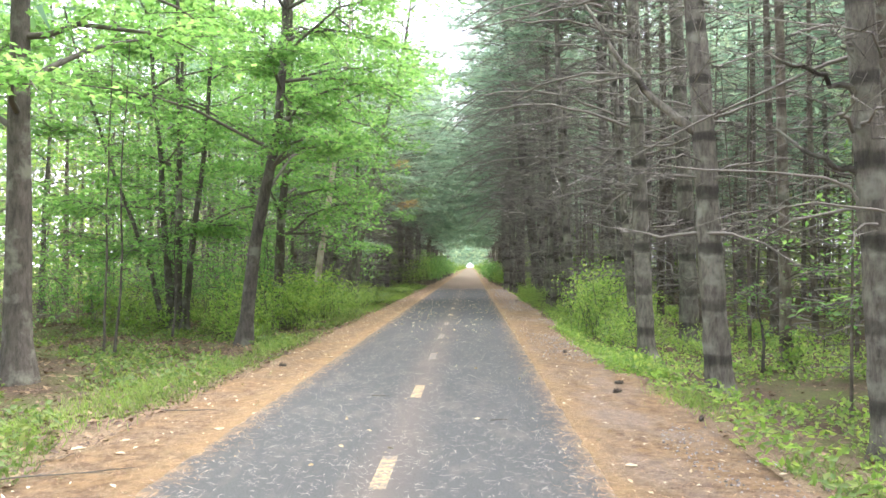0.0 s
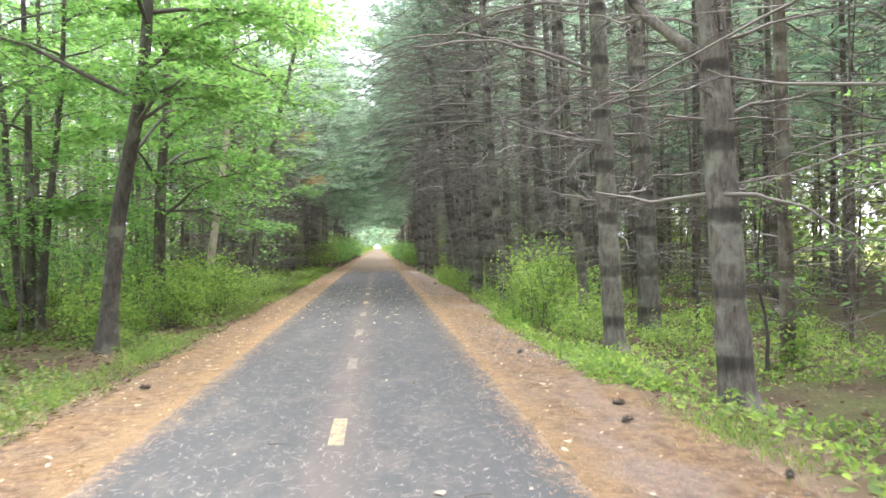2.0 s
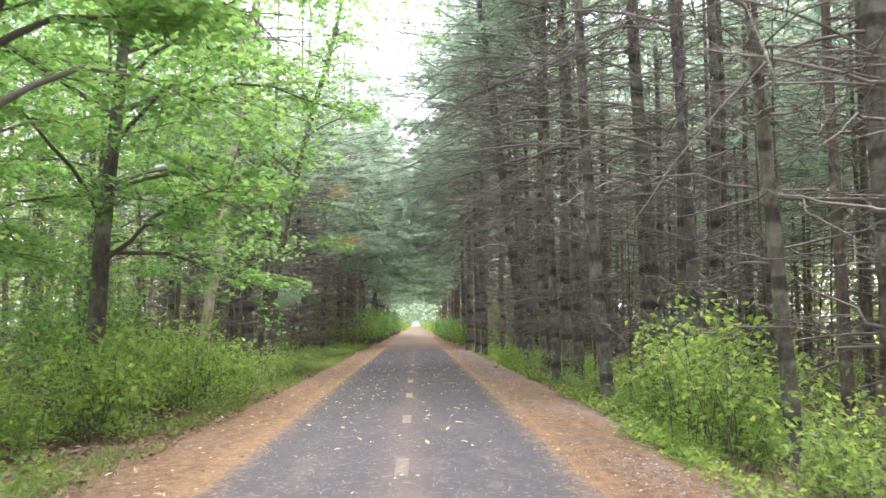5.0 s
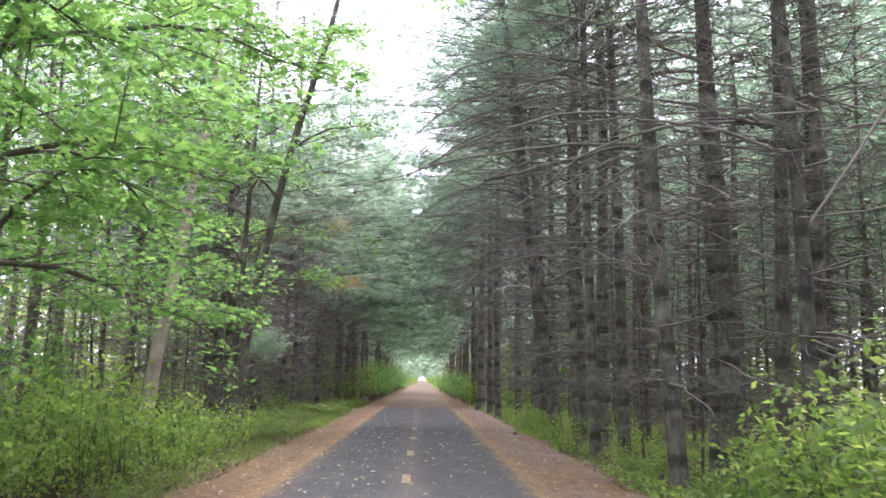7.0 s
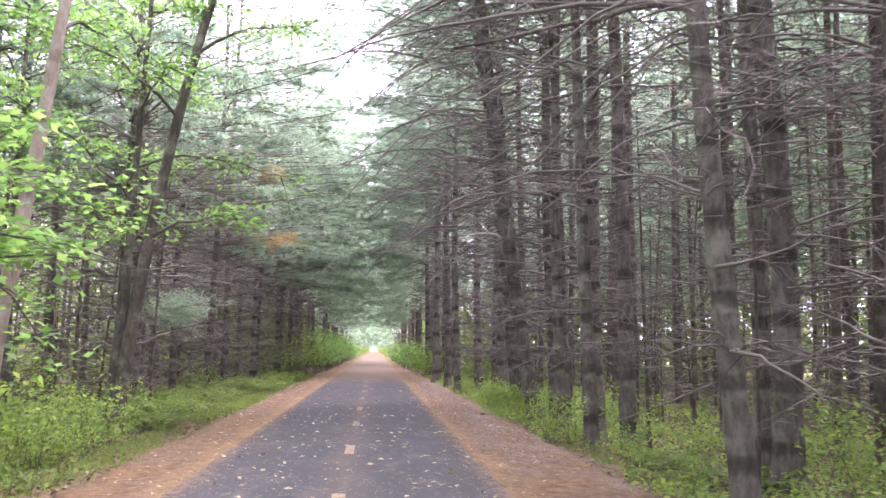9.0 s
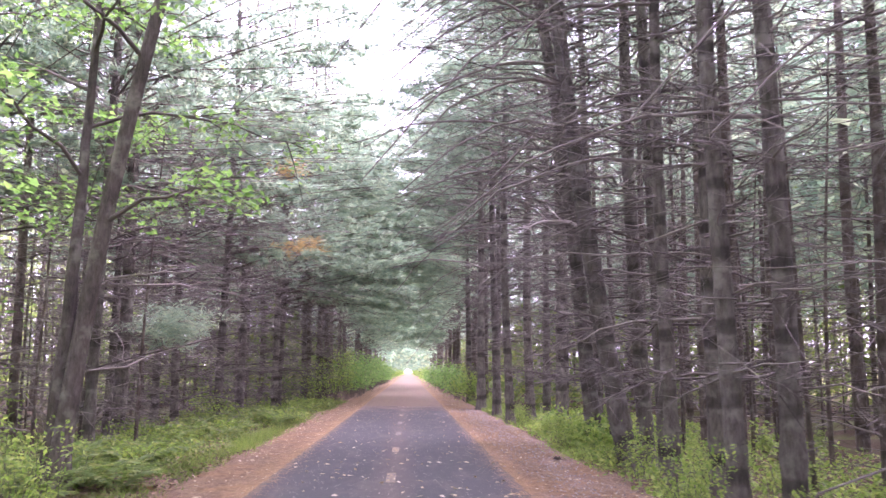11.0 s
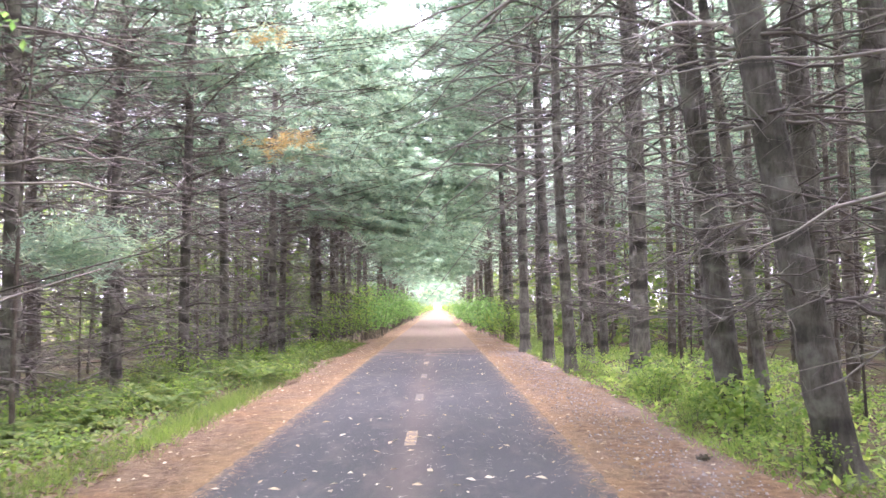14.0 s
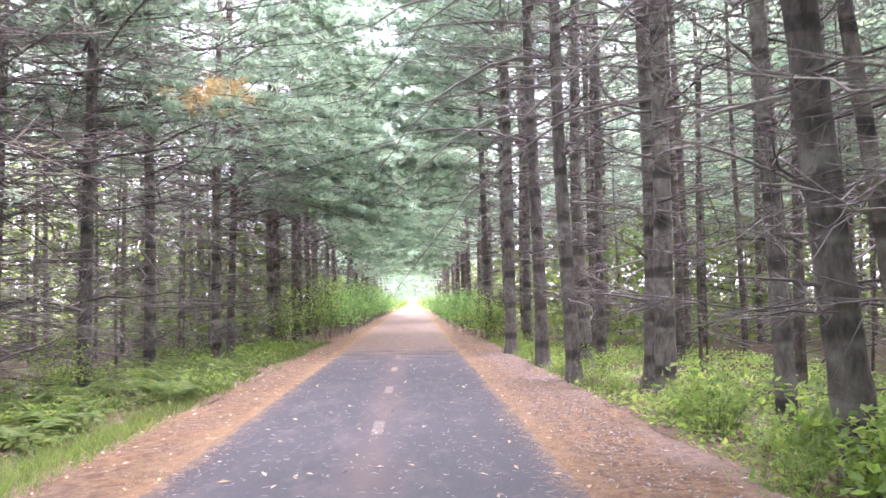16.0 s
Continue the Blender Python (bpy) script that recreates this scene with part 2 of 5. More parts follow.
YELLOW = Mat("worn_yellow_paint", 0.8)
a = YELLOW
a.colour(a.mix(a.ramp(a.math("SUBTRACT", a.noise(28.0, 4.0), a.math("MULTIPLY", a.obrand(), 0.16)), [(0.38, (0, 0, 0)), (0.54, (1, 1, 1))]), (0.11, 0.098, 0.085), (0.35, 0.25, 0.115)))
YELLOW = a.m
STRAW = Mat("pale_dry_needles", 0.8)
STRAW.colour(STRAW.mix(STRAW.island(), (0.16, 0.13, 0.105), (0.42, 0.365, 0.31)))
STRAW = STRAW.m
RUST = Mat("rusty_dry_needles", 0.85)
RUST.colour(RUST.mix(RUST.island(), (0.14, 0.07, 0.032), (0.46, 0.29, 0.145)))
RUST = RUST.m


STONE = Mat("pale_grey_gravel", 0.85)
STONE.colour(STONE.mix(STONE.island(), (0.11, 0.10, 0.09), (0.36, 0.335, 0.3)))
STONE = STONE.m


# ---- mesh tools ----
rng = np.random.default_rng(7)


def rise(x, y):
    """Height of the ground: level trail on a low bank that falls away to both sides."""
    x, y = np.asarray(x, float), np.asarray(y, float)
    d = np.abs(x - CX) - HALF
    z = -0.03 * np.clip(d, 0, 1.4) - 0.24 * np.clip((d - 1.3) / 1.3, 0, 1) ** 1.3 * np.where(x > 0, 1.0, 0.35)
    bumps = 0.06 * np.sin(x * 1.7 + y * 0.43) * np.sin(y * 0.9 - x * 0.6) + 0.05 * np.sin(x * 0.61 + 1) * np.sin(y * 0.37)
    return z + bumps * np.clip((d - 1.0) / 2.0, 0, 1)


def build(name, verts, faces, mat, parent=None, label="", smooth=True, kind=""):
    """One mesh object from arrays of corners and faces."""
    me = bpy.data.meshes.new(name)
    verts, faces = np.asarray(verts, np.float32), np.asarray(faces, np.int32)
    k = faces.shape[1]
    if k == 4 and (faces[:, 2] == faces[:, 3]).any():
        same = faces[:, 2] == faces[:, 3]
        faces = np.concatenate([faces[:, :3], faces[~same][:, [0, 2, 3]]])
        k = 3
    me.vertices.add(len(verts))
    me.vertices.foreach_set("co", verts.ravel())
    me.loops.add(faces.size)
    me.loops.foreach_set("vertex_index", faces.ravel())
    me.polygons.add(len(faces))
    me.polygons.foreach_set("loop_start", np.arange(0, faces.size, k, dtype=np.int32))
    me.polygons.foreach_set("loop_total", np.full(len(faces), k, np.int32))
    me.polygons.foreach_set("use_smooth", np.full(len(faces), smooth))
    me.materials.append(mat)
    me.update(calc_edges=True)
    ob = new(name, me)
    if parent is not None:
        ob.parent = parent
    return tagged(ob, label, kind=kind)


def unit(v):
    return v / np.maximum(np.linalg.norm(v, axis=-1, keepdims=True), 1e-9)


def tubes(P, R, sides):
    """Tapered tubes along many lines at once: P (n, k, 3), R (n, k)."""
    P, R = np.asarray(P, float), np.asarray(R, float)
    n, k, _ = P.shape
    t = unit(np.gradient(P, axis=1))
    ref = np.where(np.abs(t[..., 2:3]) > 0.8, [1.0, 0.2, 0.1], [0.1, 0.2, 1.0])
    u = unit(np.cross(t, ref))
    w = np.cross(t, u)
    ang = np.arange(sides) * 2 * np.pi / sides
    ring = P[:, :, None] + R[:, :, None, None] * (np.cos(ang)[:, None] * u[:, :, None] + np.sin(ang)[:, None] * w[:, :, None])
    idx = np.arange(n * k * sides).reshape(n, k, sides)
    a, b = idx[:, :-1], idx[:, 1:]
    q = np.stack([a, np.roll(a, -1, 2), np.roll(b, -1, 2), b], -1).reshape(-1, 4)
    return ring.reshape(-1, 3), q


def join(*pieces):
    V, F, o = [], [], 0
    for v, f in pieces:
        V.append(v), F.append(f + o)
        o += len(v)
    return np.concatenate(V), np.concatenate(F)


def cones(B, E, rad):
    """Thin pointed twigs from B to E."""
    n = len(B)
    t = unit(E - B)
    u = unit(np.cross(t, [0.31, 0.22, 0.93]))
    w = np.cross(t, u)
    rad = np.asarray(rad).reshape(-1, 1)
    v = np.stack([B + rad * u, B + rad * (-0.5 * u + 0.87 * w), B + rad * (-0.5 * u - 0.87 * w), E], 1).reshape(-1, 3)
    q = np.array([[0, 1, 3, 3], [1, 2, 3, 3], [2, 0, 3, 3]])[None] + (np.arange(n) * 4)[:, None, None]
    return v, q.reshape(-1, 4)


def blades(base, way, length, width, r):
    """Narrow triangles, each from its base along its way."""
    way = unit(way)
    side = unit(np.cross(way, r.normal(size=way.shape))) * (np.asarray(width) * 0.5).reshape(-1, 1)
    tip = base + way * np.asarray(length).reshape(-1, 1)
    v = np.stack([base - side, base + side, tip], 1).reshape(-1, 3)
    return v, np.arange(len(v)).reshape(-1, 3)


LOBED = (np.array([[0, 0, 0], [0.5, 0.5, 0.02], [0.17, 0.55, 0.04], [0, 1.05, -0.06], [-0.17, 0.55, 0.04], [-0.5, 0.5, 0.02]]),
         np.array([[0, 1, 2], [0, 2, 4], [2, 3, 4], [0, 4, 5]]))
OVAL = (np.array([[0, 0, 0], [0.26, 0.45, 0.05], [0, 1.0, -0.05], [-0.26, 0.45, 0.05]]), np.array([[0, 1, 2], [0, 2, 3]]))


def leaves(pos, size, r, shape=OVAL, flat=0.45, up=(0, 0, 1)):
    """Leaves at the given places, lying more or less flat."""
    n = len(pos)
    nrm = unit(np.asarray(up) + r.normal(size=(n, 3)) * flat)
    d = unit(np.cross(nrm, r.normal(size=(n, 3))))
    s = np.cross(d, nrm)
    T, Fc = shape
    v = pos[:, None] + np.asarray(size).reshape(-1, 1, 1) * (T[None, :, :1] * s[:, None] + T[None, :, 1:2] * d[:, None] + T[None, :, 2:] * nrm[:, None])
    f = Fc[None] + (np.arange(n) * len(T))[:, None, None]
    return v.reshape(-1, 3), f.reshape(-1, 3)


def along(P, frac):
    """Points at the fractions frac (n, m) along lines P (n, k, 3)."""
    k = P.shape[1]
    g = np.clip(frac, 0, 0.999) * (k - 1)
    i = g.astype(int)
    f = (g - i)[..., None]
    rows = np.arange(len(P))[:, None]
    return P[rows, i] * (1 - f) + P[rows, i + 1] * f


# ---- trees ----
def empty(name, x, y, turn=0.0, size=1.0):
    ob = new(name)
    ob.matrix_world = Matrix.LocRotScale((x, y, float(rise(x, y)) - 0.03), Euler((0, 0, turn)), (size, size, size))
    return ob


def trunk_line(h, lean, sway, r, k=14):
    z = np.linspace(0, h, k)
    w = np.sin(z[:, None] * r.uniform(0.25, 0.6, 2) + r.uniform(0, 6, 2)) * sway
    w -= w[0]
    return np.stack([lean[0] * z + w[:, 0], lean[1] * z + w[:, 1], z], -1)


def trunk_mesh(line, r0, sides, top=0.25, flare=1.35, whorl=WHORL):
    """A round trunk with a flared foot and slight swellings at the whorls."""
    h = line[-1, 2]
    n = max(int(h / (whorl / 4)), 4)
    f = np.linspace(0, 1, n)
    z = f * h
    pts = np.stack([np.interp(z, line[:, 2], line[:, i]) for i in range(3)], -1)
    rad = r0 * (1 - (1 - top) * f) * (1 + (flare - 1) * np.exp(-z / 0.25))
    rad = rad * (1 + 0.025 * np.sin(z * 4.7 + r0 * 190) + 0.02 * np.sin(z * 11.3 + r0 * 310)) * (1 + 0.12 * np.maximum(0, np.cos(2 * np.pi * z / whorl)) ** 6)
    v, q = tubes(pts[None], rad[None], sides)
    return v, q


def stubbed(line, r0, sides, r):
    """A trunk with the short broken stubs of lost branches at its whorls."""
    z = np.repeat(np.arange(WHORL, 6.0, WHORL), 4)
    z = z + r.normal(0, 0.03, len(z))
    at = np.stack([np.interp(z, line[:, 2], line[:, i]) for i in range(3)], -1)
    az = r.uniform(0, 2 * np.pi, len(z))
    way = np.stack([np.cos(az), np.sin(az), r.uniform(-0.1, 0.4, len(z))], -1)
    return join(trunk_mesh(line, r0, sides), cones(at + way * r0 * 0.75, at + way * (r0 + r.uniform(0.04, 0.2, (len(z), 1))), r.uniform(0.01, 0.022, len(z))))


def pine(name, x, y, r0, h=17.0, lean=(0, 0), seed=1, dead=(1.0, 9.0), crown=9.0, reach=2.6, per=5, sway=0.05, barkmat=None,
         label="", bare=False, extra=None, tan=False, lod=0, split=False, plumes=None, wide=1.0, toward=0.0, crest=0.75, room=None):
    """A plantation pine: ringed trunk, whorls of dead branches with twigs, needle plumes above."""
    r = np.random.default_rng(seed)
    ob = empty(name, x, y)
    line = trunk_line(h, lean, sway, r)
    at = lambda z: np.stack([np.interp(z, line[:, 2], line[:, i]) for i in range(3)], -1)
    sides = (12, 7, 5)[lod]
    v, q = stubbed(line, r0, sides, r) if lod == 0 else tubes(line[None], (r0 * np.linspace(1.1, 0.25, len(line)))[None], sides)
    bole = build("trunk", v, q, barkmat or BARK_PINE, ob)
    # dead branches, whorl by whorl
    zs = np.arange(np.ceil(dead[0] / WHORL) * WHORL, dead[1], WHORL if lod < 2 else WHORL * 1.6)
    zz = np.repeat(zs, per) + r.normal(0, 0.05, len(zs) * per)
    n = len(zz)
    az = r.uniform(0, 2 * np.pi, n)
    ln = reach * (1 + toward * np.cos(az)) * r.uniform(0.25, 1.0, n) * np.clip(0.45 + zz / 6.0, 0.5, 1.1)
    if room:
        inward = np.cos(az) * np.sign(-x)
        ln = np.where((inward > 0.05) & (zz < 4.6), np.minimum(ln, room * (0.7 + zz / 5) / np.maximum(inward, 0.05)), ln)
    k = (7, 5, 4)[lod]
    s = np.linspace(0, 1, k)
    out = np.stack([np.cos(az), np.sin(az)], -1)
    wob = np.cumsum(r.normal(0, 0.065, (n, k, 2)), 1) * ln[:, None, None]
    slope = r.uniform(-0.1, 0.42, n)
    curl = r.uniform(-0.5, 0.15, n)
    P = np.empty((n, k, 3))
    P[..., :2] = at(zz)[:, None, :2] + out[:, None] * (ln[:, None] * s)[..., None] + wob
    P[..., 2] = zz[:, None] + ln[:, None] * (slope[:, None] * s + curl[:, None] * s ** 2)
    P[:, 1:] += r.normal(0, 0.012, (n, k - 1, 3)) * ln[:, None, None]
    R = (0.011 + 0.014 * r.random(n) ** 1.5)[:, None] * (1 - 0.8 * s) * (r0 / 0.14) ** 0.4
    m = (11, 5, 3)[lod]
    B = along(P, r.uniform(0.15, 1.0, (n, m)))
    d = unit(out[:, None] @ np.eye(2, 3) * 0.8 + r.normal(0, 0.65, (n, m, 3)) * [1, 1, 0.5])
    tl = ln[:, None] * r.uniform(0.12, 0.5, (n, m))
    E = B + d * tl[..., None] + [0, 0, 1] * (r.uniform(-0.25, 0.1, (n, m)) * tl)[..., None]
    m2 = (2, 1, 0)[lod]
    f2 = r.uniform(0.3, 0.95, (n, m, m2, 1))
    B2 = B[:, :, None] + (E - B)[:, :, None] * f2
    E2 = B2 + unit(d[:, :, None] + r.normal(0, 0.7, (n, m, m2, 3)) * [1, 1, 0.5]) * (tl[:, :, None] * r.uniform(0.2, 0.5, (n, m, m2)))[..., None]
    th = (1.0, 1.3, 2.2)[lod]

    def limbwork(i):
        parts = [tubes(P[i], R[i], 4 if lod == 0 else 3), cones(B[i].reshape(-1, 3), E[i].reshape(-1, 3), np.full(B[i].size // 3, 0.0055 * th))]
        if m2:
            parts.append(cones(B2[i].reshape(-1, 3), E2[i].reshape(-1, 3), np.full(B2[i].size // 3, 0.0035 * th)))
        return join(*parts)

    if split:
        for i in range(n):
            v, q = limbwork(slice(i, i + 1))
            build("dead_branch", v, q, DEAD, bole)
    else:
        v, q = limbwork(slice(None))
        build("branchwork", v, q, DEAD, ob, "grey leafless side branches and twigs", kind="stuff")
    for pts, rad, mt in extra or ():
        p = np.array(pts, float)
        p[:, :2] += at(p[0, 2])[:2]
        f = np.linspace(0, 1, 12)
        g = np.linspace(0, 1, len(p))
        p = np.stack([np.interp(f, g, p[:, j]) for j in range(3)], -1)
        p[1:-1] = (p[:-2] + 2 * p[1:-1] + p[2:]) / 4
        p[1:-1] += r.normal(0, 0.018, (10, 3))
        main = tubes(p[None], np.linspace(rad, rad * 0.25, 12)[None], 6)
        b = along(p[None], r.uniform(0.3, 1, (1, 16)))[0]
        e = b + unit(r.normal(0, 1, (16, 3)) * [1, 1, 0.6]) * r.uniform(0.2, 0.7, (16, 1))
        v, q = join(main, cones(b, e, np.full(16, 0.006)))
        build("limb", v, q, mt, bole)
    tagged(ob, label or "tall grey pine with dark rings and dead lower branches", "tree", "plantation pines")
    if bare:
        return ob
    # live crown
    zs = np.arange(crown, h, WHORL * (1.0, 1.1, 1.2)[lod])
    per = (5, 4, 5)[lod]
    zz = np.repeat(zs, per) + r.normal(0, 0.18, len(zs) * per)
    n = len(zz)
    az = r.uniform(0, 2 * np.pi, n)
    f = np.clip((zz - crown) / (h - crown), 0, 1)
    ln = reach * wide * (1 + toward * np.cos(az)) * (1.1 - crest * f) * r.uniform(0.6, 1.15, n)
    s = np.linspace(0, 1, 4)
    out = np.stack([np.cos(az), np.sin(az)], -1)
    P = np.empty((n, 4, 3))
    P[..., :2] = at(zz)[:, None, :2] + out[:, None] * (ln[:, None] * s)[..., None]
    P[..., 2] = zz[:, None] + ln[:, None] * (0.28 * s - 0.12 * s ** 2)
    v, q = cones(P[:, 0], P[:, 3], np.full(n, 0.02))
    build("live_branchwork", v, q, BARK_BACK, ob, kind="stuff")
    pl, bl = plumes or ((10, 12), (6, 7), (5, 7))[lod]
    C = along(P, r.uniform(0.25, 1.0, (n, pl))).reshape(-1, 3) + r.normal(0, 1, (n * pl, 3)) * [0.25, 0.25, 0.07]
    dirs = np.repeat(np.concatenate([out, np.zeros((n, 1))], -1), pl, 0)
    C2 = np.repeat(C, bl, 0) + r.normal(0, 0.07, (len(C) * bl, 3)) * [1, 1, 0.5]
    D = np.repeat(dirs, bl, 0) * 0.6 + r.normal(0, 0.75, C2.shape) * [1, 1, 0.5] + [0, 0, 0.2]
    big = (1.0, 1.5, 2.2)[lod]
    v, fc = blades(C2, D, r.uniform(0.14, 0.32, len(C2)) * big, np.full(len(C2), 0.03 * big ** 1.3), r)
    build("crown", v, fc, NEEDLE_TAN if tan else NEEDLE, ob, kind="stuff")
    return ob


def clear(z):
    """How far east the leaves of the western trees reach at height z, which keeps the trail open."""
    return -2.5 + 0.6 * np.maximum(z - 3.0, 0.0)


def leafy(name, x, y, stems, seed, limbs=16, low=2.2, spread=3.0, leaf=0.10, count=9000, barkmat=None, leafmat=None, label="", bias=(0, 0)):
    """A broadleaf tree. stems: lists of (points, foot radius); leaves lie in layered sprays on the limbs."""
    r = np.random.default_rng(seed)
    ob = empty(name, x, y)
    sprays = []
    for pts, r0 in stems:
        p = np.array(pts, float)
        k = 18
        g = np.linspace(0, 1, len(p))
        f = np.linspace(0, 1, k)
        line = np.stack([np.interp(f, g, p[:, j]) for j in range(3)], -1)
        for _ in range(2):
            line[1:-1] = (line[:-2] + 2 * line[1:-1] + line[2:]) / 4
        line[1:] += np.cumsum(r.normal(0, 0.012, (k - 1, 3)), 0) * [1, 1, 0]
        rad = r0 * (1 - 0.72 * f) * (1 + 0.5 * np.exp(-f * line[-1, 2] / 0.22))
        v, q = tubes(line[None], rad[None], 12)
        bole = build("trunk" if len(stems) == 1 else "stem", v, q, barkmat or BARK_MAPLE, ob)
        h = line[-1, 2]
        n = max(4, limbs // len(stems))
        zz = np.linspace(low, h * 0.97, n) + r.normal(0, 0.12, n)
        st = np.stack([np.interp(zz, line[:, 2], line[:, i]) for i in range(3)], -1)
        az = np.arange(n) * 2.4 + r.uniform(0, 6)
        out = unit(np.stack([np.cos(az) + bias[0], np.sin(az) + bias[1], np.zeros(n)], -1))
        ln = spread * r.uniform(0.55, 1.1, n) * (1.05 - 0.5 * (zz - low) / max(h - low, 1))
        ln = np.where((out[:, 0] > 0.1) & (x < 0), np.minimum(ln, np.maximum(0.7, (clear(zz) - x - st[:, 0]) / np.maximum(out[:, 0], 0.1))), ln)
        s = np.linspace(0, 1, 7)
        P = st[:, None] + out[:, None] * (ln[:, None] * s)[..., None]
        P[..., 2] += ln[:, None] * (r.uniform(0.25, 0.75, n)[:, None] * s - 0.4 * s ** 2)
        P[:, 1:] += np.cumsum(r.normal(0, 0.05, (n, 6, 3)), 1)
        for i in range(n):
            v, q = tubes(P[i][None], (r0 * 0.26 * (1 - 0.85 * s))[None], 6)
            build("limb", v, q, TWIG_DARK, bole)
        m = 9
        B = along(P, r.uniform(0.25, 1.0, (n, m))).reshape(-1, 3)
        d = unit(np.repeat(out, m, 0) * 0.6 + r.normal(0, 0.7, (n * m, 3)) * [1, 1, 0.25])
        tl = np.repeat(ln, m) * r.uniform(0.25, 0.5, n * m)
        s3 = np.linspace(0, 1, 4)
        T = B[:, None] + d[:, None] * (tl[:, None] * s3)[..., None]
        T[..., 2] += tl[:, None] * (0.12 * s3 - 0.3 * s3 ** 2)
        v, q = tubes(T, (0.011 * (1 - 0.8 * s3))[None].repeat(len(T), 0), 3)
        build("twigwork", v, q, TWIG_DARK, ob, kind="stuff")
        sprays.append(T)
    T = np.concatenate(sprays)
    each = max(4, int(count / len(T)))
    pos = along(T, r.uniform(0.05, 1.0, (len(T), each)) ** 0.8).reshape(-1, 3)
    pos = pos + r.normal(0, 1, pos.shape) * [0.17, 0.17, 0.05]
    if x < 0:
        pos = pos[pos[:, 0] + x < clear(pos[:, 2]) + 0.4]
    v, f = leaves(pos, leaf * r.uniform(0.6, 1.25, len(pos)), r, LOBED if count >= 6000 else OVAL, 0.38)
    build("crown", v, f, leafmat or LEAF_MAPLE, ob, smooth=False, kind="stuff")
    tagged(ob, label or "broadleaf tree with bright green layered leaves", "tree", "trailside broadleaf trees")
    return ob


def shrub(name, x, y, h, w, seed, leaf=0.07, count=420, mat=None, label=""):
    """A leafy bush: thin arching stems with leaves along them."""
    r = np.random.default_rng(seed)
    ob = empty(name, x, y)
    n = max(6, int(12 * w))
    az = r.uniform(0, 2 * np.pi, n)
    s = np.linspace(0, 1, 5)
    b = r.normal(0, 0.16 * w, (n, 2))
    hh = h * r.uniform(0.55, 1.1, n)
    oo = w * 0.55 * r.uniform(0.2, 1.0, n)
    P = np.empty((n, 5, 3))
    P[..., 0] = b[:, :1] + np.cos(az)[:, None] * oo[:, None] * s ** 1.4
    P[..., 1] = b[:, 1:] + np.sin(az)[:, None] * oo[:, None] * s ** 1.4
    P[..., 2] = hh[:, None] * (s * 1.25 - 0.25 * s ** 2) - 0.03
    P[:, 1:] += np.cumsum(r.normal(0, 0.02, (n, 4, 3)), 1)
    v, q = tubes(P, (0.008 * (1 - 0.7 * s))[None].repeat(n, 0), 3)
    build("stemwork", v, q, TWIG_DARK, ob, kind="stuff")
    each = max(6, count // n)
    pos = along(P, r.uniform(0.18, 1.0, (n, each)) ** 0.75).reshape(-1, 3) + r.normal(0, 1, (n * each, 3)) * [0.10 * w + 0.03, 0.10 * w + 0.03, 0.06]
    pos[:, 2] = np.maximum(pos[:, 2], 0.04)
    v, f = leaves(pos, leaf * r.uniform(0.55, 1.3, len(pos)), r, OVAL, 0.6)
    build("foliage", v, f, mat or LEAF_SHRUB, ob, smooth=False, kind="stuff")
    tagged(ob, label or "leafy green shrub on the verge", "shrub", "verge shrubs")
    return ob


# ---- ground, trail ----
def sheet(name, xs, ys, mat, lift=0.0, ragged=0.0, side=0, label="", kind="structure", cat="", follow=True):
    """A strip of ground on the grid xs by ys."""
    X, Y = np.meshgrid(xs, ys)
    if ragged:
        edge = X == xs[0 if side < 0 else -1]
        wob = np.array([noise.noise((0.0, yy * 0.55, side * 3.0)) + 0.6 * noise.noise((4.0, yy * 2.3, side)) for yy in ys])
        X = X + edge * (wob * ragged)[:, None]
        lip = X == xs[-1 if side < 0 else 0]
        wob = np.array([0.06 * noise.noise((9.0, yy * 1.1, side)) + 0.05 * noise.noise((2.0, yy * 4.5, side)) for yy in ys])
        X = X + lip * wob[:, None]
    Z = (rise(X, Y) if follow else np.zeros_like(X)) + lift
    if ragged:
        Z[:, 0 if side < 0 else -1] -= 0.045
        Z[:, -1 if side < 0 else 0] -= 0.025
        Z += 0.007 * np.sin(X * 61 + Y * 23) * np.sin(Y * 37 - X * 29)
    V = np.stack([X, Y, Z], -1).reshape(-1, 3)
    i = np.arange(X.size).reshape(X.shape)
    F = np.stack([i[:-1, :-1], i[:-1, 1:], i[1:, 1:], i[1:, :-1]], -1).reshape(-1, 4)
    ob = build(name, V, F, mat)
    return tagged(ob, label, cat or name, kind=kind)


SLOPES = np.concatenate([[-400, -200, -90, -50], np.linspace(-30, -5, 46), np.linspace(-4.6, 3.6, 42), np.linspace(4, 30, 48), [50, 90, 200, 400]])
AHEAD = np.concatenate([[-200, -60, -25], np.linspace(-8, 75, 160), np.linspace(78, 360, 60), [450, 700, 1200]])
sheet("ground", SLOPES, AHEAD, SOIL, -0.012, label="brown leaf litter and low green growth under the trees", cat="ground")
ROAD_Y = np.concatenate([np.linspace(-20, 54.3, 120)])
sheet("trail", np.linspace(CX - HALF, CX + HALF, 7), ROAD_Y, ASPHALT, 0.012, follow=False, label="weathered grey asphalt trail strewn with pine needles", cat="path")
sheet("trail_far", np.linspace(CX - HALF, CX + HALF, 7), np.linspace(54.3, 640, 110), NEEDLED, 0.016, follow=False, label="asphalt trail covered with orange pine needles", cat="path")
VY = np.concatenate([np.linspace(-6, 64, 560), np.linspace(76, 640, 110)])
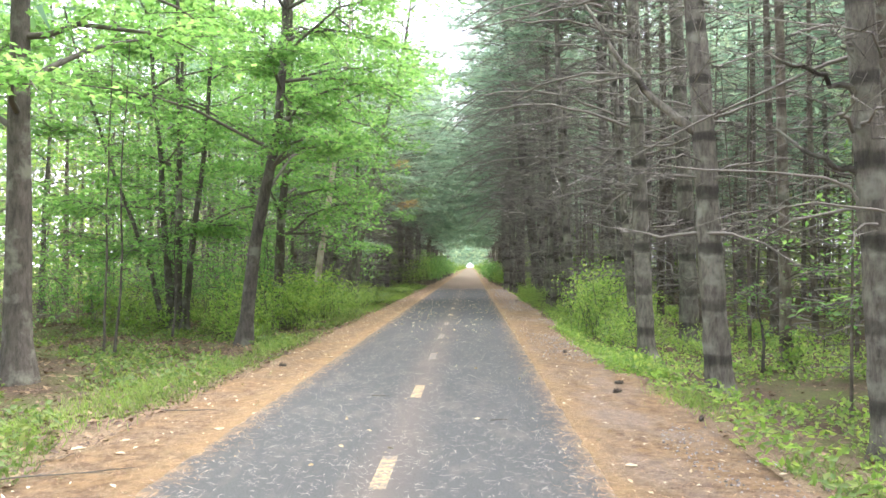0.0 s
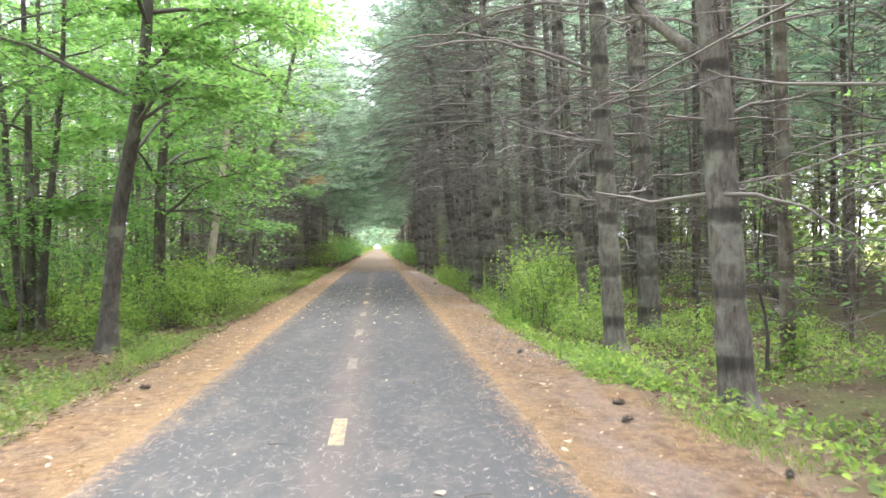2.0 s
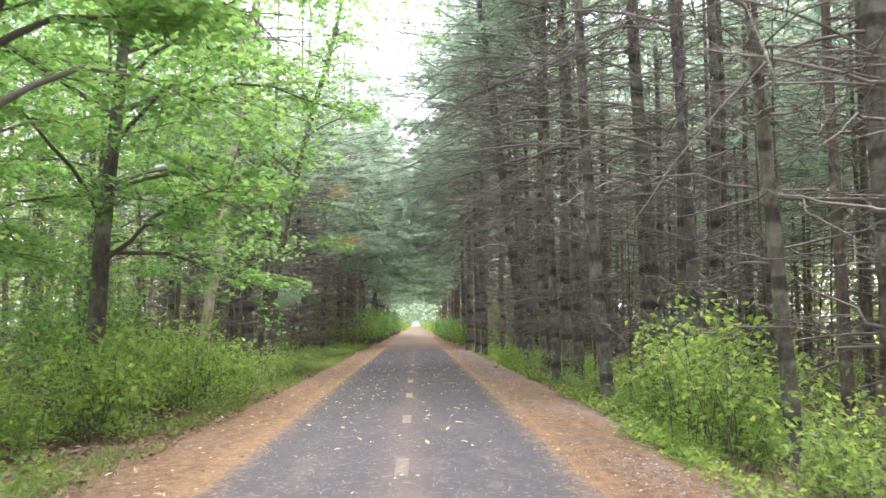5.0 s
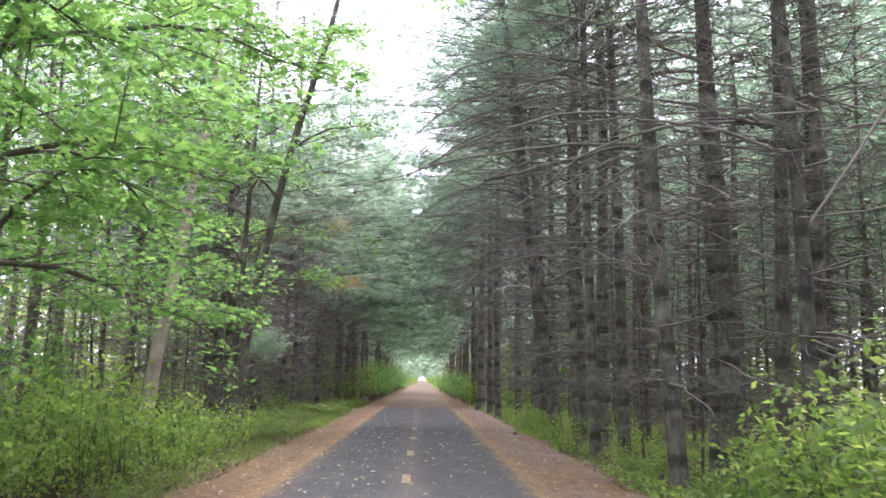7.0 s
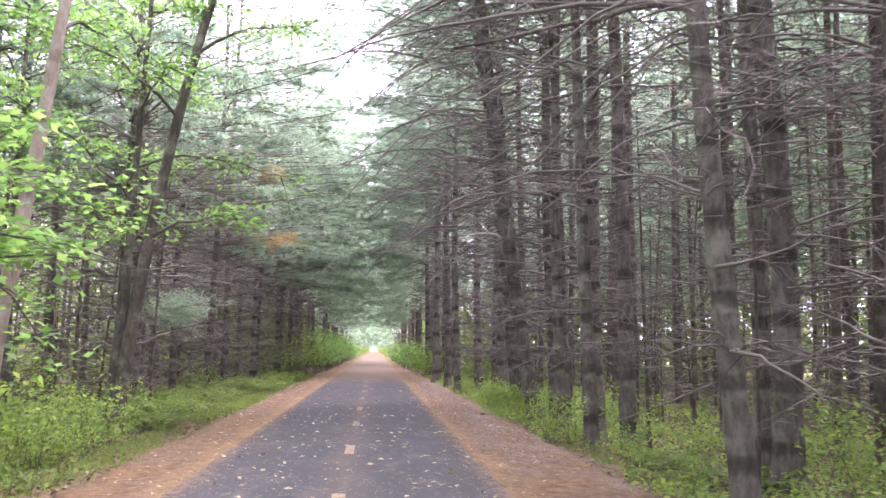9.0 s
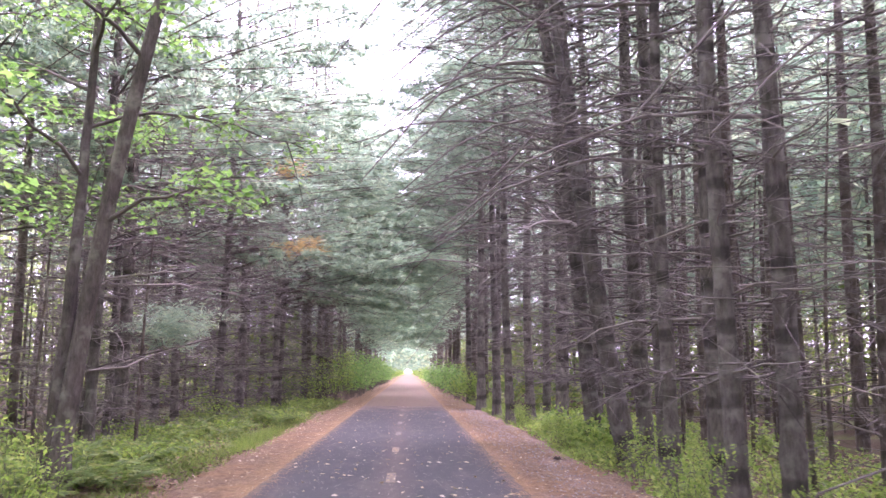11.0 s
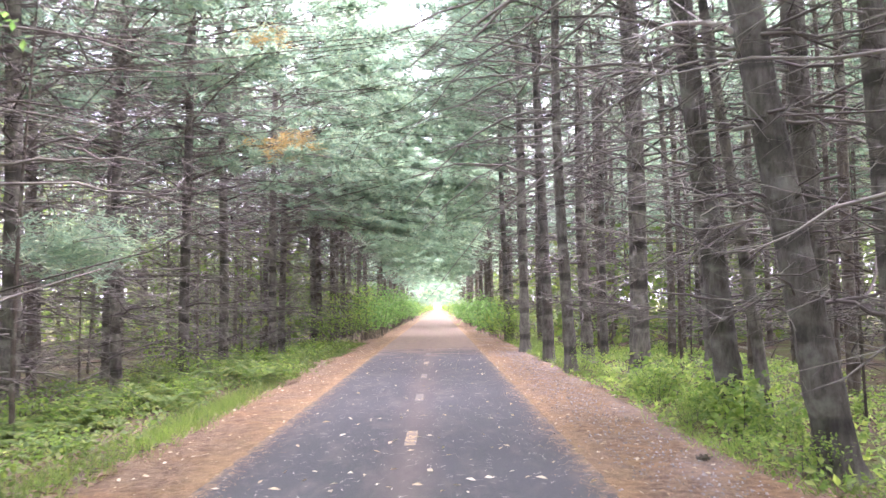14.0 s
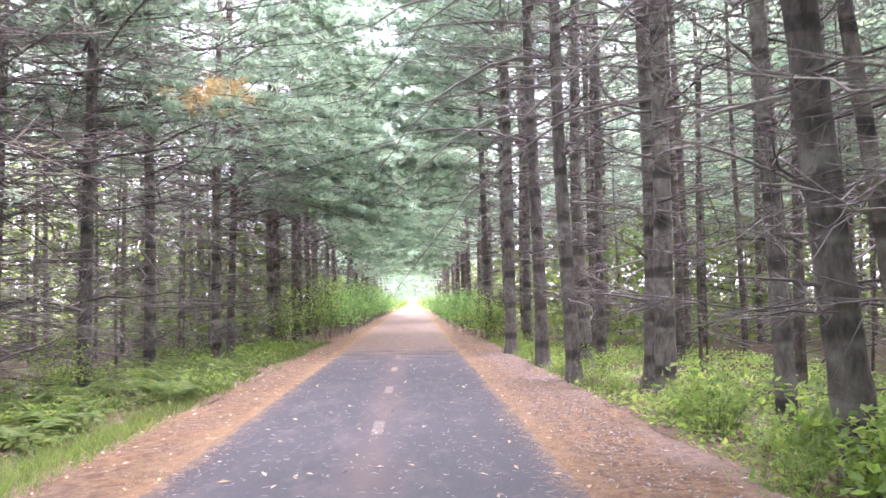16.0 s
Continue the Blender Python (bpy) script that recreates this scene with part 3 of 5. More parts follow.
sheet("verge_west", np.concatenate([np.linspace(CX - HALF - 1.0, CX - HALF - 0.12, 8), [CX - HALF - 0.03, CX - HALF + 0.09]]), VY, VERGE, 0.02, 0.6, -1, label="strip of orange pine needles and grit beside the asphalt", cat="verge")
sheet("verge_east", np.concatenate([[CX + HALF - 0.09, CX + HALF + 0.03], np.linspace(CX + HALF + 0.12, CX + HALF + 1.35, 9)]), VY, VERGE, 0.02, 0.6, 1, label="strip of orange pine needles and grit beside the asphalt", cat="verge")
for i in range(-2, 12):
    yc = 9.64 + 3.757 * i
    V = np.array([[x, y, 0.016] for y in np.linspace(yc - 0.47, yc + 0.47, 5) for x in (-0.64, -0.53)])
    F = np.array([[2 * j, 2 * j + 1, 2 * j + 3, 2 * j + 2] for j in range(4)])
    tagged(build("lane_dash", V, F, YELLOW), "worn yellow centre line dash on the asphalt", "road marking", "centre line dashes", "structure")


# ---- measured trees, east side ----
def bough(z, way, r0=0.05, mat=None):
    """A heavy limb: points out from the trunk at height z."""
    pts = [(0, 0, z)] + [(dx, dy, z + dz) for dx, dy, dz in way]
    return pts, r0, mat or BARK_PINE


# x, y, foot radius, lean to the east for each metre
EAST_NEAR = [
    (3.64, 7.7, 0.145, -0.030), (3.22, 11.4, 0.165, -0.085), (3.02, 15.1, 0.145, -0.055), (4.59, 18.5, 0.190, -0.020),
    (3.42, 18.5, 0.085, -0.050), (4.02, 23.6, 0.100, -0.020), (4.32, 27.8, 0.110, 0.000), (2.96, 25.1, 0.120, -0.060),
]
EAST_MIDDLE = [
    (4.35, 27.2, 0.170, -0.020), (4.21, 24.8, 0.105, -0.010), (5.16, 25.9, 0.120, 0.000), (2.84, 30.1, 0.105, -0.020),
    (4.64, 53.5, 0.120, 0.000), (3.35, 30.0, 0.120, -0.020), (2.87, 32.3, 0.095, 0.000), (2.80, 34.2, 0.150, -0.140),
    (3.38, 34.3, 0.120, -0.040), (3.52, 32.4, 0.150, -0.020), (3.62, 36.3, 0.140, -0.020), (2.93, 37.0, 0.145, -0.120),
]
EAST_FURTHER = [
    (3.22, 36.8, 0.070, -0.090), (3.47, 43.7, 0.150, -0.010), (2.29, 44.6, 0.120, -0.010), (2.23, 47.6, 0.130, 0.000),
    (3.80, 45.5, 0.175, 0.000), (3.67, 50.7, 0.160, 0.000), (2.07, 51.5, 0.140, 0.000), (3.55, 39.7, 0.105, -0.010),
    (2.41, 54.5, 0.130, 0.000), (3.20, 57.2, 0.130, 0.000), (2.29, 60.0, 0.130, 0.000),
]
EAST = EAST_NEAR + EAST_MIDDLE + EAST_FURTHER
EXTRAS = {
    1: [bough(3.35, [(-0.55, 0.1, 0.45), (-1.0, 0.3, 1.05), (-1.5, 0.6, 2.0)], 0.07)],
    0: [bough(3.2, [(-0.45, -0.2, 0.14), (-1.0, -0.4, 0.3)], 0.035), bough(2.5, [(-0.4, 0.1, 0.15), (-0.95, 0.2, 0.5)], 0.035)],
    15: [bough(3.6, [(-0.45, 0, 0.1), (-0.95, 0, 0.0)], 0.03, BLEACHED)],
    8: [bough(4.3, [(0.4, -0.3, 0.1), (0.8, -0.4, -0.2), (1.0, -0.4, -0.6)], 0.025, BLEACHED), bough(4.3, [(-0.6, -0.4, 0.1), (-1.2, -0.7, -0.1), (-1.9, -0.9, -0.5)], 0.025, BLEACHED)],
    7: [bough(4.6, [(-0.5, 0, 0.05), (-1.2, -0.1, -0.2), (-2.3, -0.3, -0.55)], 0.04)],
}
for i in range(1, 24):
    for z0 in rng.uniform(3.9, 10.0, 6):
        L = rng.uniform(2.2, 4.0)
        dy, up, dip = rng.uniform(-0.45, 0.45), rng.uniform(0.05, 0.6), rng.uniform(0.2, 0.95)
        EXTRAS.setdefault(i, []).append(bough(z0, [(-L * f, L * f * dy, L * (up * f - dip * f * f)) for f in (0.33, 0.66, 1.0)], rng.uniform(0.02, 0.034), DEAD))
east_pines = []
for i, (x, y, r0, lx) in enumerate(EAST):
    early = y < 29
    east_pines.append(pine("pine_tree", x, y, r0, 11 + 40 * r0, (lx, 0), 100 + i, barkmat=BARK_PINE if y < 14 else BARK_MID, dead=(2.0 if i in (0, 1, 2) else 0.8, 9.8 if early else 9.0), crown=9.5 if early else 7.8,
         reach=2.6, per=6, room=max(0.3, x - 2.0), wide=1.0 if early else 1.6, sway=0.12 if i == 8 else 0.06, extra=EXTRAS.get(i), split=i < 14, toward=-0.25, plumes=(8, 9) if early else (10, 12), crest=0.75 if early else 0.4))

# ---- measured trees, west side ----
leafy("maple_tree", -5.75, 10.9, [([(0, 0, 0), (0.0, 0, 3), (0.05, 0, 6), (0.1, 0, 10)], 0.19)], 31, 22, 3.2, 3.6, 0.10, 17000,
      label="large broadleaf tree with a thick furrowed trunk")
leafy("maple_tree", -7.03, 20.3, [([(0.0, 0, 0), (-0.15, 0, 1.5), (-0.35, 0, 4), (-0.9, 0.2, 9)], 0.11), ([(0.12, 0.1, 0), (0.1, 0.1, 2), (0.05, 0.2, 5), (0.0, 0.2, 10)], 0.11),
                                 ([(0.3, 0, 0), (0.45, 0, 1.5), (0.8, 0, 4), (1.2, -0.3, 9.5)], 0.10), ([(-0.15, -0.1, 0), (-0.4, -0.2, 1.5), (-1.3, -0.4, 4), (-2.2, -0.7, 7.5)], 0.07)],
      32, 44, 1.7, 3.3, 0.10, 30000, label="many-stemmed maple with bright green leaves")
leafy("maple_tree", -4.2, 16.0, [([(0, 0, 0), (0.22, 0, 2.1), (0.6, 0, 3.9), (0.72, 0, 6.2), (0.75, 0, 13)], 0.135)], 33, 34, 2.8, 4.9, 0.10, 30000,
      label="leaning maple with a bare grey lower trunk", bias=(0.75, 0))
leafy("maple_tree", -4.8, 21.4, [([(0, 0, 0), (0.1, 0, 2.5), (0.3, 0, 5), (0.4, 0, 13)], 0.14)], 34, 34, 2.2, 4.9, 0.10, 30000, bias=(0.75, -0.1))
leafy("pale_tree", -5.25, 29.0, [([(0, 0, 0), (0.25, 0, 2.0), (0.62, 0, 4.6), (0.95, 0, 7), (1.4, 0, 12)], 0.13)], 35, 14, 5.5, 2.6, 0.11, 4500, barkmat=BARK_PALE,
      label="leaning broadleaf tree with pale pinkish bark")
leafy("dark_leaning_tree", -4.25, 31.5, [([(0, 0, 0), (0.2, 0, 2), (0.76, 0, 5.2), (1.8, -0.2, 8.9), (2.3, -0.3, 12)], 0.12), ([(-0.15, 0.1, 0), (0, 0, 2), (0.1, 0, 4), (0.2, 0, 8)], 0.10)],
      36, 20, 3.2, 2.8, 0.11, 5900, label="two-stemmed leaning dark tree with sparse green leaves")
for i, (x, y, r0, sp, ct) in enumerate([(-9.5, 14.5, 0.08, 2.4, 5000), (-8.8, 25.5, 0.10, 2.8, 6500), (-6.2, 25.0, 0.07, 2.6, 5500), (-7.6, 29.5, 0.06, 2.4, 4500), (-10.5, 30.0, 0.1, 2.8, 5000),
                                        (-12.5, 20.0, 0.09, 3.0, 6000), (-6.9, 33.0, 0.07, 2.2, 3000), (-8.0, 6.5, 0.12, 3.0, 6000), (-13.5, 27, 0.1, 3.0, 5000)]):
    leafy("maple_tree", x, y, [([(0, 0, 0), (0.1, 0, 3), (0.2, 0.2, 6), (0.2, 0.1, 12)], r0)], 50 + i, 26, 2.3, sp * 1.2, 0.12, int(ct * 1.7))

# two maples added out of view, to shade the trail at the start
leafy("maple_tree", -5.0, 3.2, [([(0, 0, 0), (0.1, 0, 3), (0.3, 0, 6), (0.4, 0, 11)], 0.14)], 38, 26, 3.0, 4.4, 0.11, 14000, bias=(0.5, 0))
leafy("maple_tree", -5.4, -3.0, [([(0, 0, 0), (0.1, 0, 3), (0.2, 0, 6), (0.3, 0, 11)], 0.14)], 39, 24, 3.0, 4.4, 0.11, 12000, bias=(0.5, 0))
for i, (x, y, h, sp, ct) in enumerate([(-6.4, 15.0, 6.5, 1.1, 900), (-6.0, 14.5, 5.5, 0.9, 600), (4.3, 8.7, 2.6, 0.8, 420), (4.9, 10.6, 3.2, 0.9, 480), (5.9, 13.0, 3.6, 1.0, 520), (4.4, 13.4, 2.4, 0.7, 380),
                                          (-5.6, 23.5, 4.5, 1.2, 900), (-6.3, 18.2, 3.6, 1.0, 700), (-7.0, 13.0, 2.2, 0.8, 420)]):
    leafy("sapling", x, y, [([(0, 0, 0), (0.06, 0.03, h * 0.3), (0.02, 0.1, h * 0.6), (0.15, 0.1, h)], 0.024)], 80 + i, 9, h * 0.25, sp, 0.10, ct, leafmat=LEAF_MAPLE,
          label="thin leafy sapling among the trees")

WEST = [(-6.0, 39.3, 0.14, 15, 4.6), (-5.8, 42.8, 0.10, 14, 4.8), (-5.2, 44.7, 0.11, 14, 4.6), (-5.4, 48.7, 0.12, 15, 4.6), (-4.9, 52.5, 0.12, 14, 4.3), (-5.3, 56.0, 0.12, 14, 4.2),
        (-6.8, 41.0, 0.08, 13, 5.5), (-7.2, 46.0, 0.11, 14, 5.5), (-4.8, 60.0, 0.12, 14, 4.8), (-5.6, 36.6, 0.10, 14, 6.2), (-7.7, 36.2, 0.10, 14, 5.8)]
west_pines = []
REACHES = []
for _ in WEST:
    own = []
    for z0 in rng.uniform(2.6, 6.0, 4):
        L, dy, up, dip = rng.uniform(1.4, 2.8), rng.uniform(-0.8, 0.8), rng.uniform(0.0, 0.35), rng.uniform(0.05, 0.4)
        own.append(bough(z0, [(L * f, L * f * dy, L * (up * f - dip * f * f)) for f in (0.33, 0.66, 1.0)], rng.uniform(0.018, 0.026), DEAD))
    REACHES.append(own)
for i, (x, y, r0, h, c) in enumerate(WEST):
    west_pines.append(pine("pine_tree", x - 0.14, y, r0, h + 2, (0.01, 0), 200 + i, barkmat=BARK_MID, dead=(0.7, 6.8), crown=c, reach=3.0, per=10, wide=1.6, toward=0.3, extra=REACHES[i], room=max(0.4, -x - 3.2), plumes=(4, 8), crest=0.4))


# ---- forest behind: a few grown forms, set out many times ----
def spread(n, x0, x1, y0, y1, gap, taken, r):
    out = []
    for _ in range(n * 12):
        x, y = r.uniform(x0, x1), r.uniform(y0, y1)
        if all((x - a) ** 2 + (y - b) ** 2 > gap * gap for a, b in taken):
            out.append((x, y)), taken.append((x, y))
            if len(out) == n:
                break
    return out


def set_out(forms, places, r, lo=0.85, hi=1.15, first=True):
    """Copies of the forms at the places; the first few places take the forms themselves."""
    for j, (x, y) in enumerate(places):
        k = j % len(forms)
        s = r.uniform(lo, hi)
        m = Matrix.LocRotScale((x, y, float(rise(x, y)) - 0.03), Euler((0, 0, r.uniform(0, 6.28))), None)
        if first and j < len(forms):
            forms[k].matrix_world = m @ Matrix.Diagonal((s, s, s, 1))
        else:
            ob = copy_thing(forms[k], m)
            ob.scale = (s, s, s)


r = np.random.default_rng(11)
taken = [(x, y) for x, y, *_ in EAST] + [(x, y) for x, y, *_ in WEST] + [(-5.75, 10.9), (-7, 20.3), (-4.2, 16), (-4.8, 21.4), (-5.2, 29), (-4.2, 31.5)]
back = [pine("pine_tree", 0, 0, rr, hh, (0, 0), 300 + i, dead=(0.6, 8.6), crown=cc, reach=2.5, per=4, lod=1, barkmat=BARK_BACK, label="slim pine deeper in the plantation with dead branches")
        for i, (rr, hh, cc) in enumerate([(0.10, 15, 8.5), (0.08, 14, 8.0), (0.12, 16, 9.0), (0.09, 15, 8.2), (0.055, 12, 8.0)])]
# the stands at y -16 to 2 are unseen, added to cut light from behind
east_back = spread(84, 4.6, 17, 1, 66, 1.6, taken, r) + spread(9, 2.9, 12, -16, 2, 1.9, taken, r)
west_back = spread(36, -17, -6.5, 33, 68, 1.6, taken, r) + spread(14, -22, -11, 6, 34, 1.9, taken, r) + spread(9, -13, -4.6, -16, 2, 1.9, taken, r)
set_out(back, east_back + west_back, r)
# unseen pines added east of the start, only for their shade on the ground
set_out(back, [(3.5, 3.6), (3.9, 0.4), (3.3, -2.8), (3.8, -6.0), (5.6, 4.4), (5.9, 1.2), (6.2, -2.4)], r, 1.0, 1.2, False)
poles = [pine("dead_sapling", 0, 0, rr, hh, (0.03, 0.02), 330 + i, dead=(0.5, hh - 0.5), reach=0.9, per=3, lod=1, sway=0.1, bare=True, barkmat=BARK_BACK,
              label="thin leafless sapling pole between the pines") for i, (rr, hh) in enumerate([(0.03, 5), (0.022, 4), (0.035, 6.5)])]
for p in poles:
    tagged(p, group="dead saplings")
set_out(poles, spread(52, 3.4, 12, 4, 50, 0.8, taken, r) + spread(24, -12, -5, 33, 60, 0.8, taken, r), r)
far = [pine("pine_tree", 0, 0, 0.14, hh, (0, 0), 360 + i, dead=(0.8, 5.5), crown=cc, reach=3.0, per=5, lod=2, barkmat=BARK_BACK, wide=1.4, crest=0.3,
            label="distant pine with needles reaching over the trail") for i, (cc, hh) in enumerate([(3.8, 17), (4.4, 19), (3.4, 16), (4.8, 18)])]
places = []
# the rows at negative y stand unseen behind the camera, to block light on the trunks
for y in np.concatenate([np.arange(-44, -9, 5.0), np.arange(84, 128, 3.2)]):
    for x in ((-5.0, 3.4) if y < 78 else (-4.5, 3.1)) + ((-8.4, 7.2) if y < 90 else ()):
        places.append((x + r.normal(0, 0.3), y + r.normal(0, 0.6)))
set_out(far, places, r, 0.92, 1.1)
closers = [pine("pine_tree", 0, 0, 0.13, 18, (0, 0), 380 + i, dead=(0.7, 5.5), crown=4.3, reach=2.9, per=5, lod=1, barkmat=BARK_BACK, wide=1.55, crest=0.25, plumes=(6, 7),
                label="pine whose boughs close over the trail") for i in range(3)]
set_out(closers, [(x + r.normal(0, 0.25), y + r.normal(0, 0.5)) for y in np.arange(62.5, 84, 2.7) for x in (-5.0, 3.4)] + [(-8.2, 64), (-8.5, 71), (6.9, 63), (7.2, 70)], r, 0.93, 1.08)


def far_avenue():
    """The avenue's far end, beyond where trees can be told apart."""
    n = 300
    y = np.repeat(np.linspace(130, 620, n // 2), 2) + r.normal(0, 0.5, n)
    x = np.tile([-4.3, 3.1], n // 2) + r.normal(0, 0.3, n)
    z = np.linspace(0, 15, 4)
    P = np.stack([np.repeat(x[:, None], 4, 1), np.repeat(y[:, None], 4, 1), np.repeat((z - 0.4)[None], n, 0)], -1)
    v, q = tubes(P, np.repeat(np.linspace(0.16, 0.05, 4)[None], n, 0), 5)
    tagged(build("far_trunks", v, q, BARK_BACK), "row of distant pine trunks along the trail", "tree", kind="stuff")
    m = 540
    u = r.uniform(-1, 1, (n, m, 3)) * [4.4, 2.2, 1]
    c = np.stack([x, y, np.zeros(n)], -1)[:, None] + u
    c[..., 0] += np.sign(x)[:, None] * r.choice([0.0, 0.0, 0.0, 4.5, 9.0], (n, m))
    c[..., 2] = 1.2 + 14.5 * r.random((n, m)) + 0.6 * np.abs(u[..., 0])
    c = c.reshape(-1, 3)
    v, f = blades(c, r.normal(0, 1, c.shape) * [1, 1, 0.4], r.uniform(0.6, 1.3, len(c)), np.full(len(c), 0.4), r)
    tagged(build("far_needles", v, f, NEEDLE), "distant pine foliage closing over the trail", "tree", kind="stuff")
    c = np.stack([np.repeat(x, 40), np.repeat(y, 40), np.zeros(n * 40)], -1) + r.normal(0, 1, (n * 40, 3)) * [0.7, 1.3, 0]
    c[:, 0] += np.sign(c[:, 0]) * 0.1
    c[:, 2] = r.uniform(0, 2.0, len(c))
    v, f = leaves(c, r.uniform(0.25, 0.5, len(c)), r, OVAL, 0.8)
    tagged(build("far_bushes", v, f, LEAF_SHRUB), "distant bushes lining the trail", "bush", kind="stuff")


far_avenue()


def far_woods(name, sgn, x0, x1, n, mat, hi, hollow, y0=-25, y1=135, size=1.0):
    """Loose woodland edge behind the near trees, with gaps that let the sky through."""
    x = sgn * r.uniform(x0, x1, n)
    y = r.uniform(y0, y1, n)
    z = hi * r.random(n) ** 1.25
    keep = np.array([noise.noise((a * 0.16, b * 0.3, c * 0.35 + 9 * sgn)) > hollow for a, b, c in zip(x, y, z)])
    p = np.stack([x, y, z - 0.35], -1)[keep]
    v, f = leaves(p, size * r.uniform(0.22, 0.5, len(p)), r, OVAL, 0.9)
    tagged(build(name, v, f, mat), "loose green woodland edge behind the trees", "woods", kind="stuff")


far_woods("far_woods_west", -1, 15, 32, 46000, LEAF_SHRUB, 13, -0.2, 33)
far_woods("far_woods_near_west", -1, 17, 32, 22000, LEAF_SHRUB, 10, 0.0, -25, 33)
far_woods("far_woods_east", 1, 16, 32, 56000, LEAF_LOW, 11, -0.16)
far_woods("back_woods_east", 1, 32, 46, 34000, LEAF_LOW, 22, -0.25, -25, 135, 2.2)
far_woods("back_woods_west", -1, 32, 46, 20000, LEAF_LOW, 20, -0.2, 24, 135, 2.2)


def high_leaves(n):
    """Leafy crowns high up behind the western maples."""
    p = np.stack([r.uniform(-26, -9, n), r.uniform(14, 40, n), r.uniform(6, 17, n)], -1)
    p = p[np.array([noise.noise((a * 0.3, b * 0.3, c * 0.5)) > -0.12 for a, b, c in p])]
    v, f = leaves(p, r.uniform(0.18, 0.36, len(p)), r, OVAL, 0.6)
    tagged(build("high_leaves_west", v, f, LEAF_MAPLE), "bright green crowns high behind the maples", "woods", kind="stuff")


high_leaves(26000)


def side_thicket(name, n, x0, x1, y0, y1, hi, mat, size, label):
    """Leafy filling low down on both sides further along."""
    x = np.where(r.random(n) < 0.5, -1, 1) * r.uniform(x0, x1, n) + CX
    p = np.stack([x, r.uniform(y0, y1, n), hi * r.random(n) ** 1.3 - 0.3], -1)
    v, f = leaves(p, size * r.uniform(0.6, 1.3, n), r, OVAL, 0.9)
    tagged(build(name, v, f, mat), label, "woods", kind="stuff")


side_thicket("low_thicket", 26000, 4.6, 15, 57, 135, 4.5, LEAF_LOW, 0.42, "dim leafy thicket under the distant pines")
side_thicket("far_thicket", 9000, 5, 12, 130, 335, 5, LEAF_LOW, 0.6, "dim leafy thicket under the distant pines")


def twig_tangle(name, n, sgn, x0, x1, y0, y1, hi, thick=(0.008, 0.02)):
    """The tangle of bare side branches deep in the plantation."""
    b = np.stack([sgn * r.uniform(x0, x1, n), r.uniform(y0, y1, n), hi * r.random(n)], -1)
    d = unit(r.normal(0, 1, (n, 3)) * [1, 1, 0.25]) * r.uniform(0.5, 1.9, (n, 1))
    v, q = cones(b, b + d, r.uniform(*thick, n))
    tagged(build(name, v, q, DEAD), "tangle of bare grey side branches deep in the plantation", "branches", kind="stuff")


twig_tangle("twig_tangle_east", 46000, 1, 6, 28, -8, 90, 13)
twig_tangle("twig_tangle_west", 34000, -1, 6.5, 26, 33, 110, 10)
twig_tangle("fine_twigs_west", 9000, -1, 4.5, 9.5, 38, 84, 6.0, (0.003, 0.009))
n = 74000
p = np.stack([np.where(r.random(n) < 0.82, 1, -1) * r.uniform(8, 30, n), r.uniform(-15, 110, n), r.uniform(5.5, 17, n)], -1)
p = p[np.array([noise.noise((a * 0.3, b * 0.3, c * 0.5)) > -0.12 for a, b, c in p])]
v, f = blades(p, r.normal(0, 1, p.shape) * [1, 1, 0.4], r.uniform(0.4, 0.9, len(p)), np.full(len(p), 0.16), r)
tagged(build("back_needles", v, f, NEEDLE), "pine foliage high up behind the near trees", "woods", kind="stuff")
n = 260
x = np.where(r.random(n) < 0.5, -1, 1) * r.uniform(15, 30, n)
y = r.uniform(-25, 135, n)
z = np.linspace(-0.5, 14, 5)
P = np.stack([x[:, None] + z * 0.02, np.repeat(y[:, None], 5, 1), np.repeat(z[None], n, 0)], -1)
v, q = tubes(P, r.uniform(0.04, 0.12, (n, 1)) * np.linspace(1.1, 0.4, 5), 5)
tagged(build("far_stand", v, q, BARK_BACK), "many thin distant trunks behind the near trees", "tree", kind="stuff")

n = 9000
p = np.stack([r.uniform(-17, -6.5, n), r.uniform(36, 80, n), r.uniform(4.2, 15, n)], -1)
p = p[np.array([noise.noise((a * 0.45, b * 0.45, c * 0.9)) > -0.1 for a, b, c in p])]
v, f = blades(p, r.normal(0, 1, p.shape) * [1, 1, 0.35], r.uniform(0.35, 0.7, len(p)), np.full(len(p), 0.11), r)
tagged(build("west_needles", v, f, NEEDLE), "soft pine foliage behind the near trees", "woods", kind="stuff")

# ---- undergrowth ----
bush = [shrub("shrub", 0, 0, hh, ww, 400 + i, lf, ct) for i, (hh, ww, lf, ct) in enumerate(
    [(0.55, 0.9, 0.08, 420), (0.8, 1.1, 0.085, 560), (1.2, 1.3, 0.09, 760), (0.4, 1.0, 0.07, 420), (0.7, 0.8, 0.09, 380), (1.5, 1.1, 0.09, 640)])]
spots_w = ([(r.uniform(-5.0, -3.6), y) for y in np.arange(16.8, 29, 0.42)] + [(r.uniform(-13, -5), r.uniform(19, 45)) for _ in range(44)])
set_out(bush, spots_w, r, 0.6, 1.1)
set_out(bush, [(r.uniform(2.45, 3.3), y) for y in np.arange(15.6, 22.5, 0.5)], r, 0.55, 0.95, False)
set_out(bush, [(r.uniform(2.3, 3.2), y) for y in np.arange(22.5, 35, 0.9)], r, 0.35, 0.65, False)
set_out(bush, [(r.uniform(2.25, 3.1), y) for y in np.arange(35, 62, 0.8)], r, 0.3, 0.5, False)
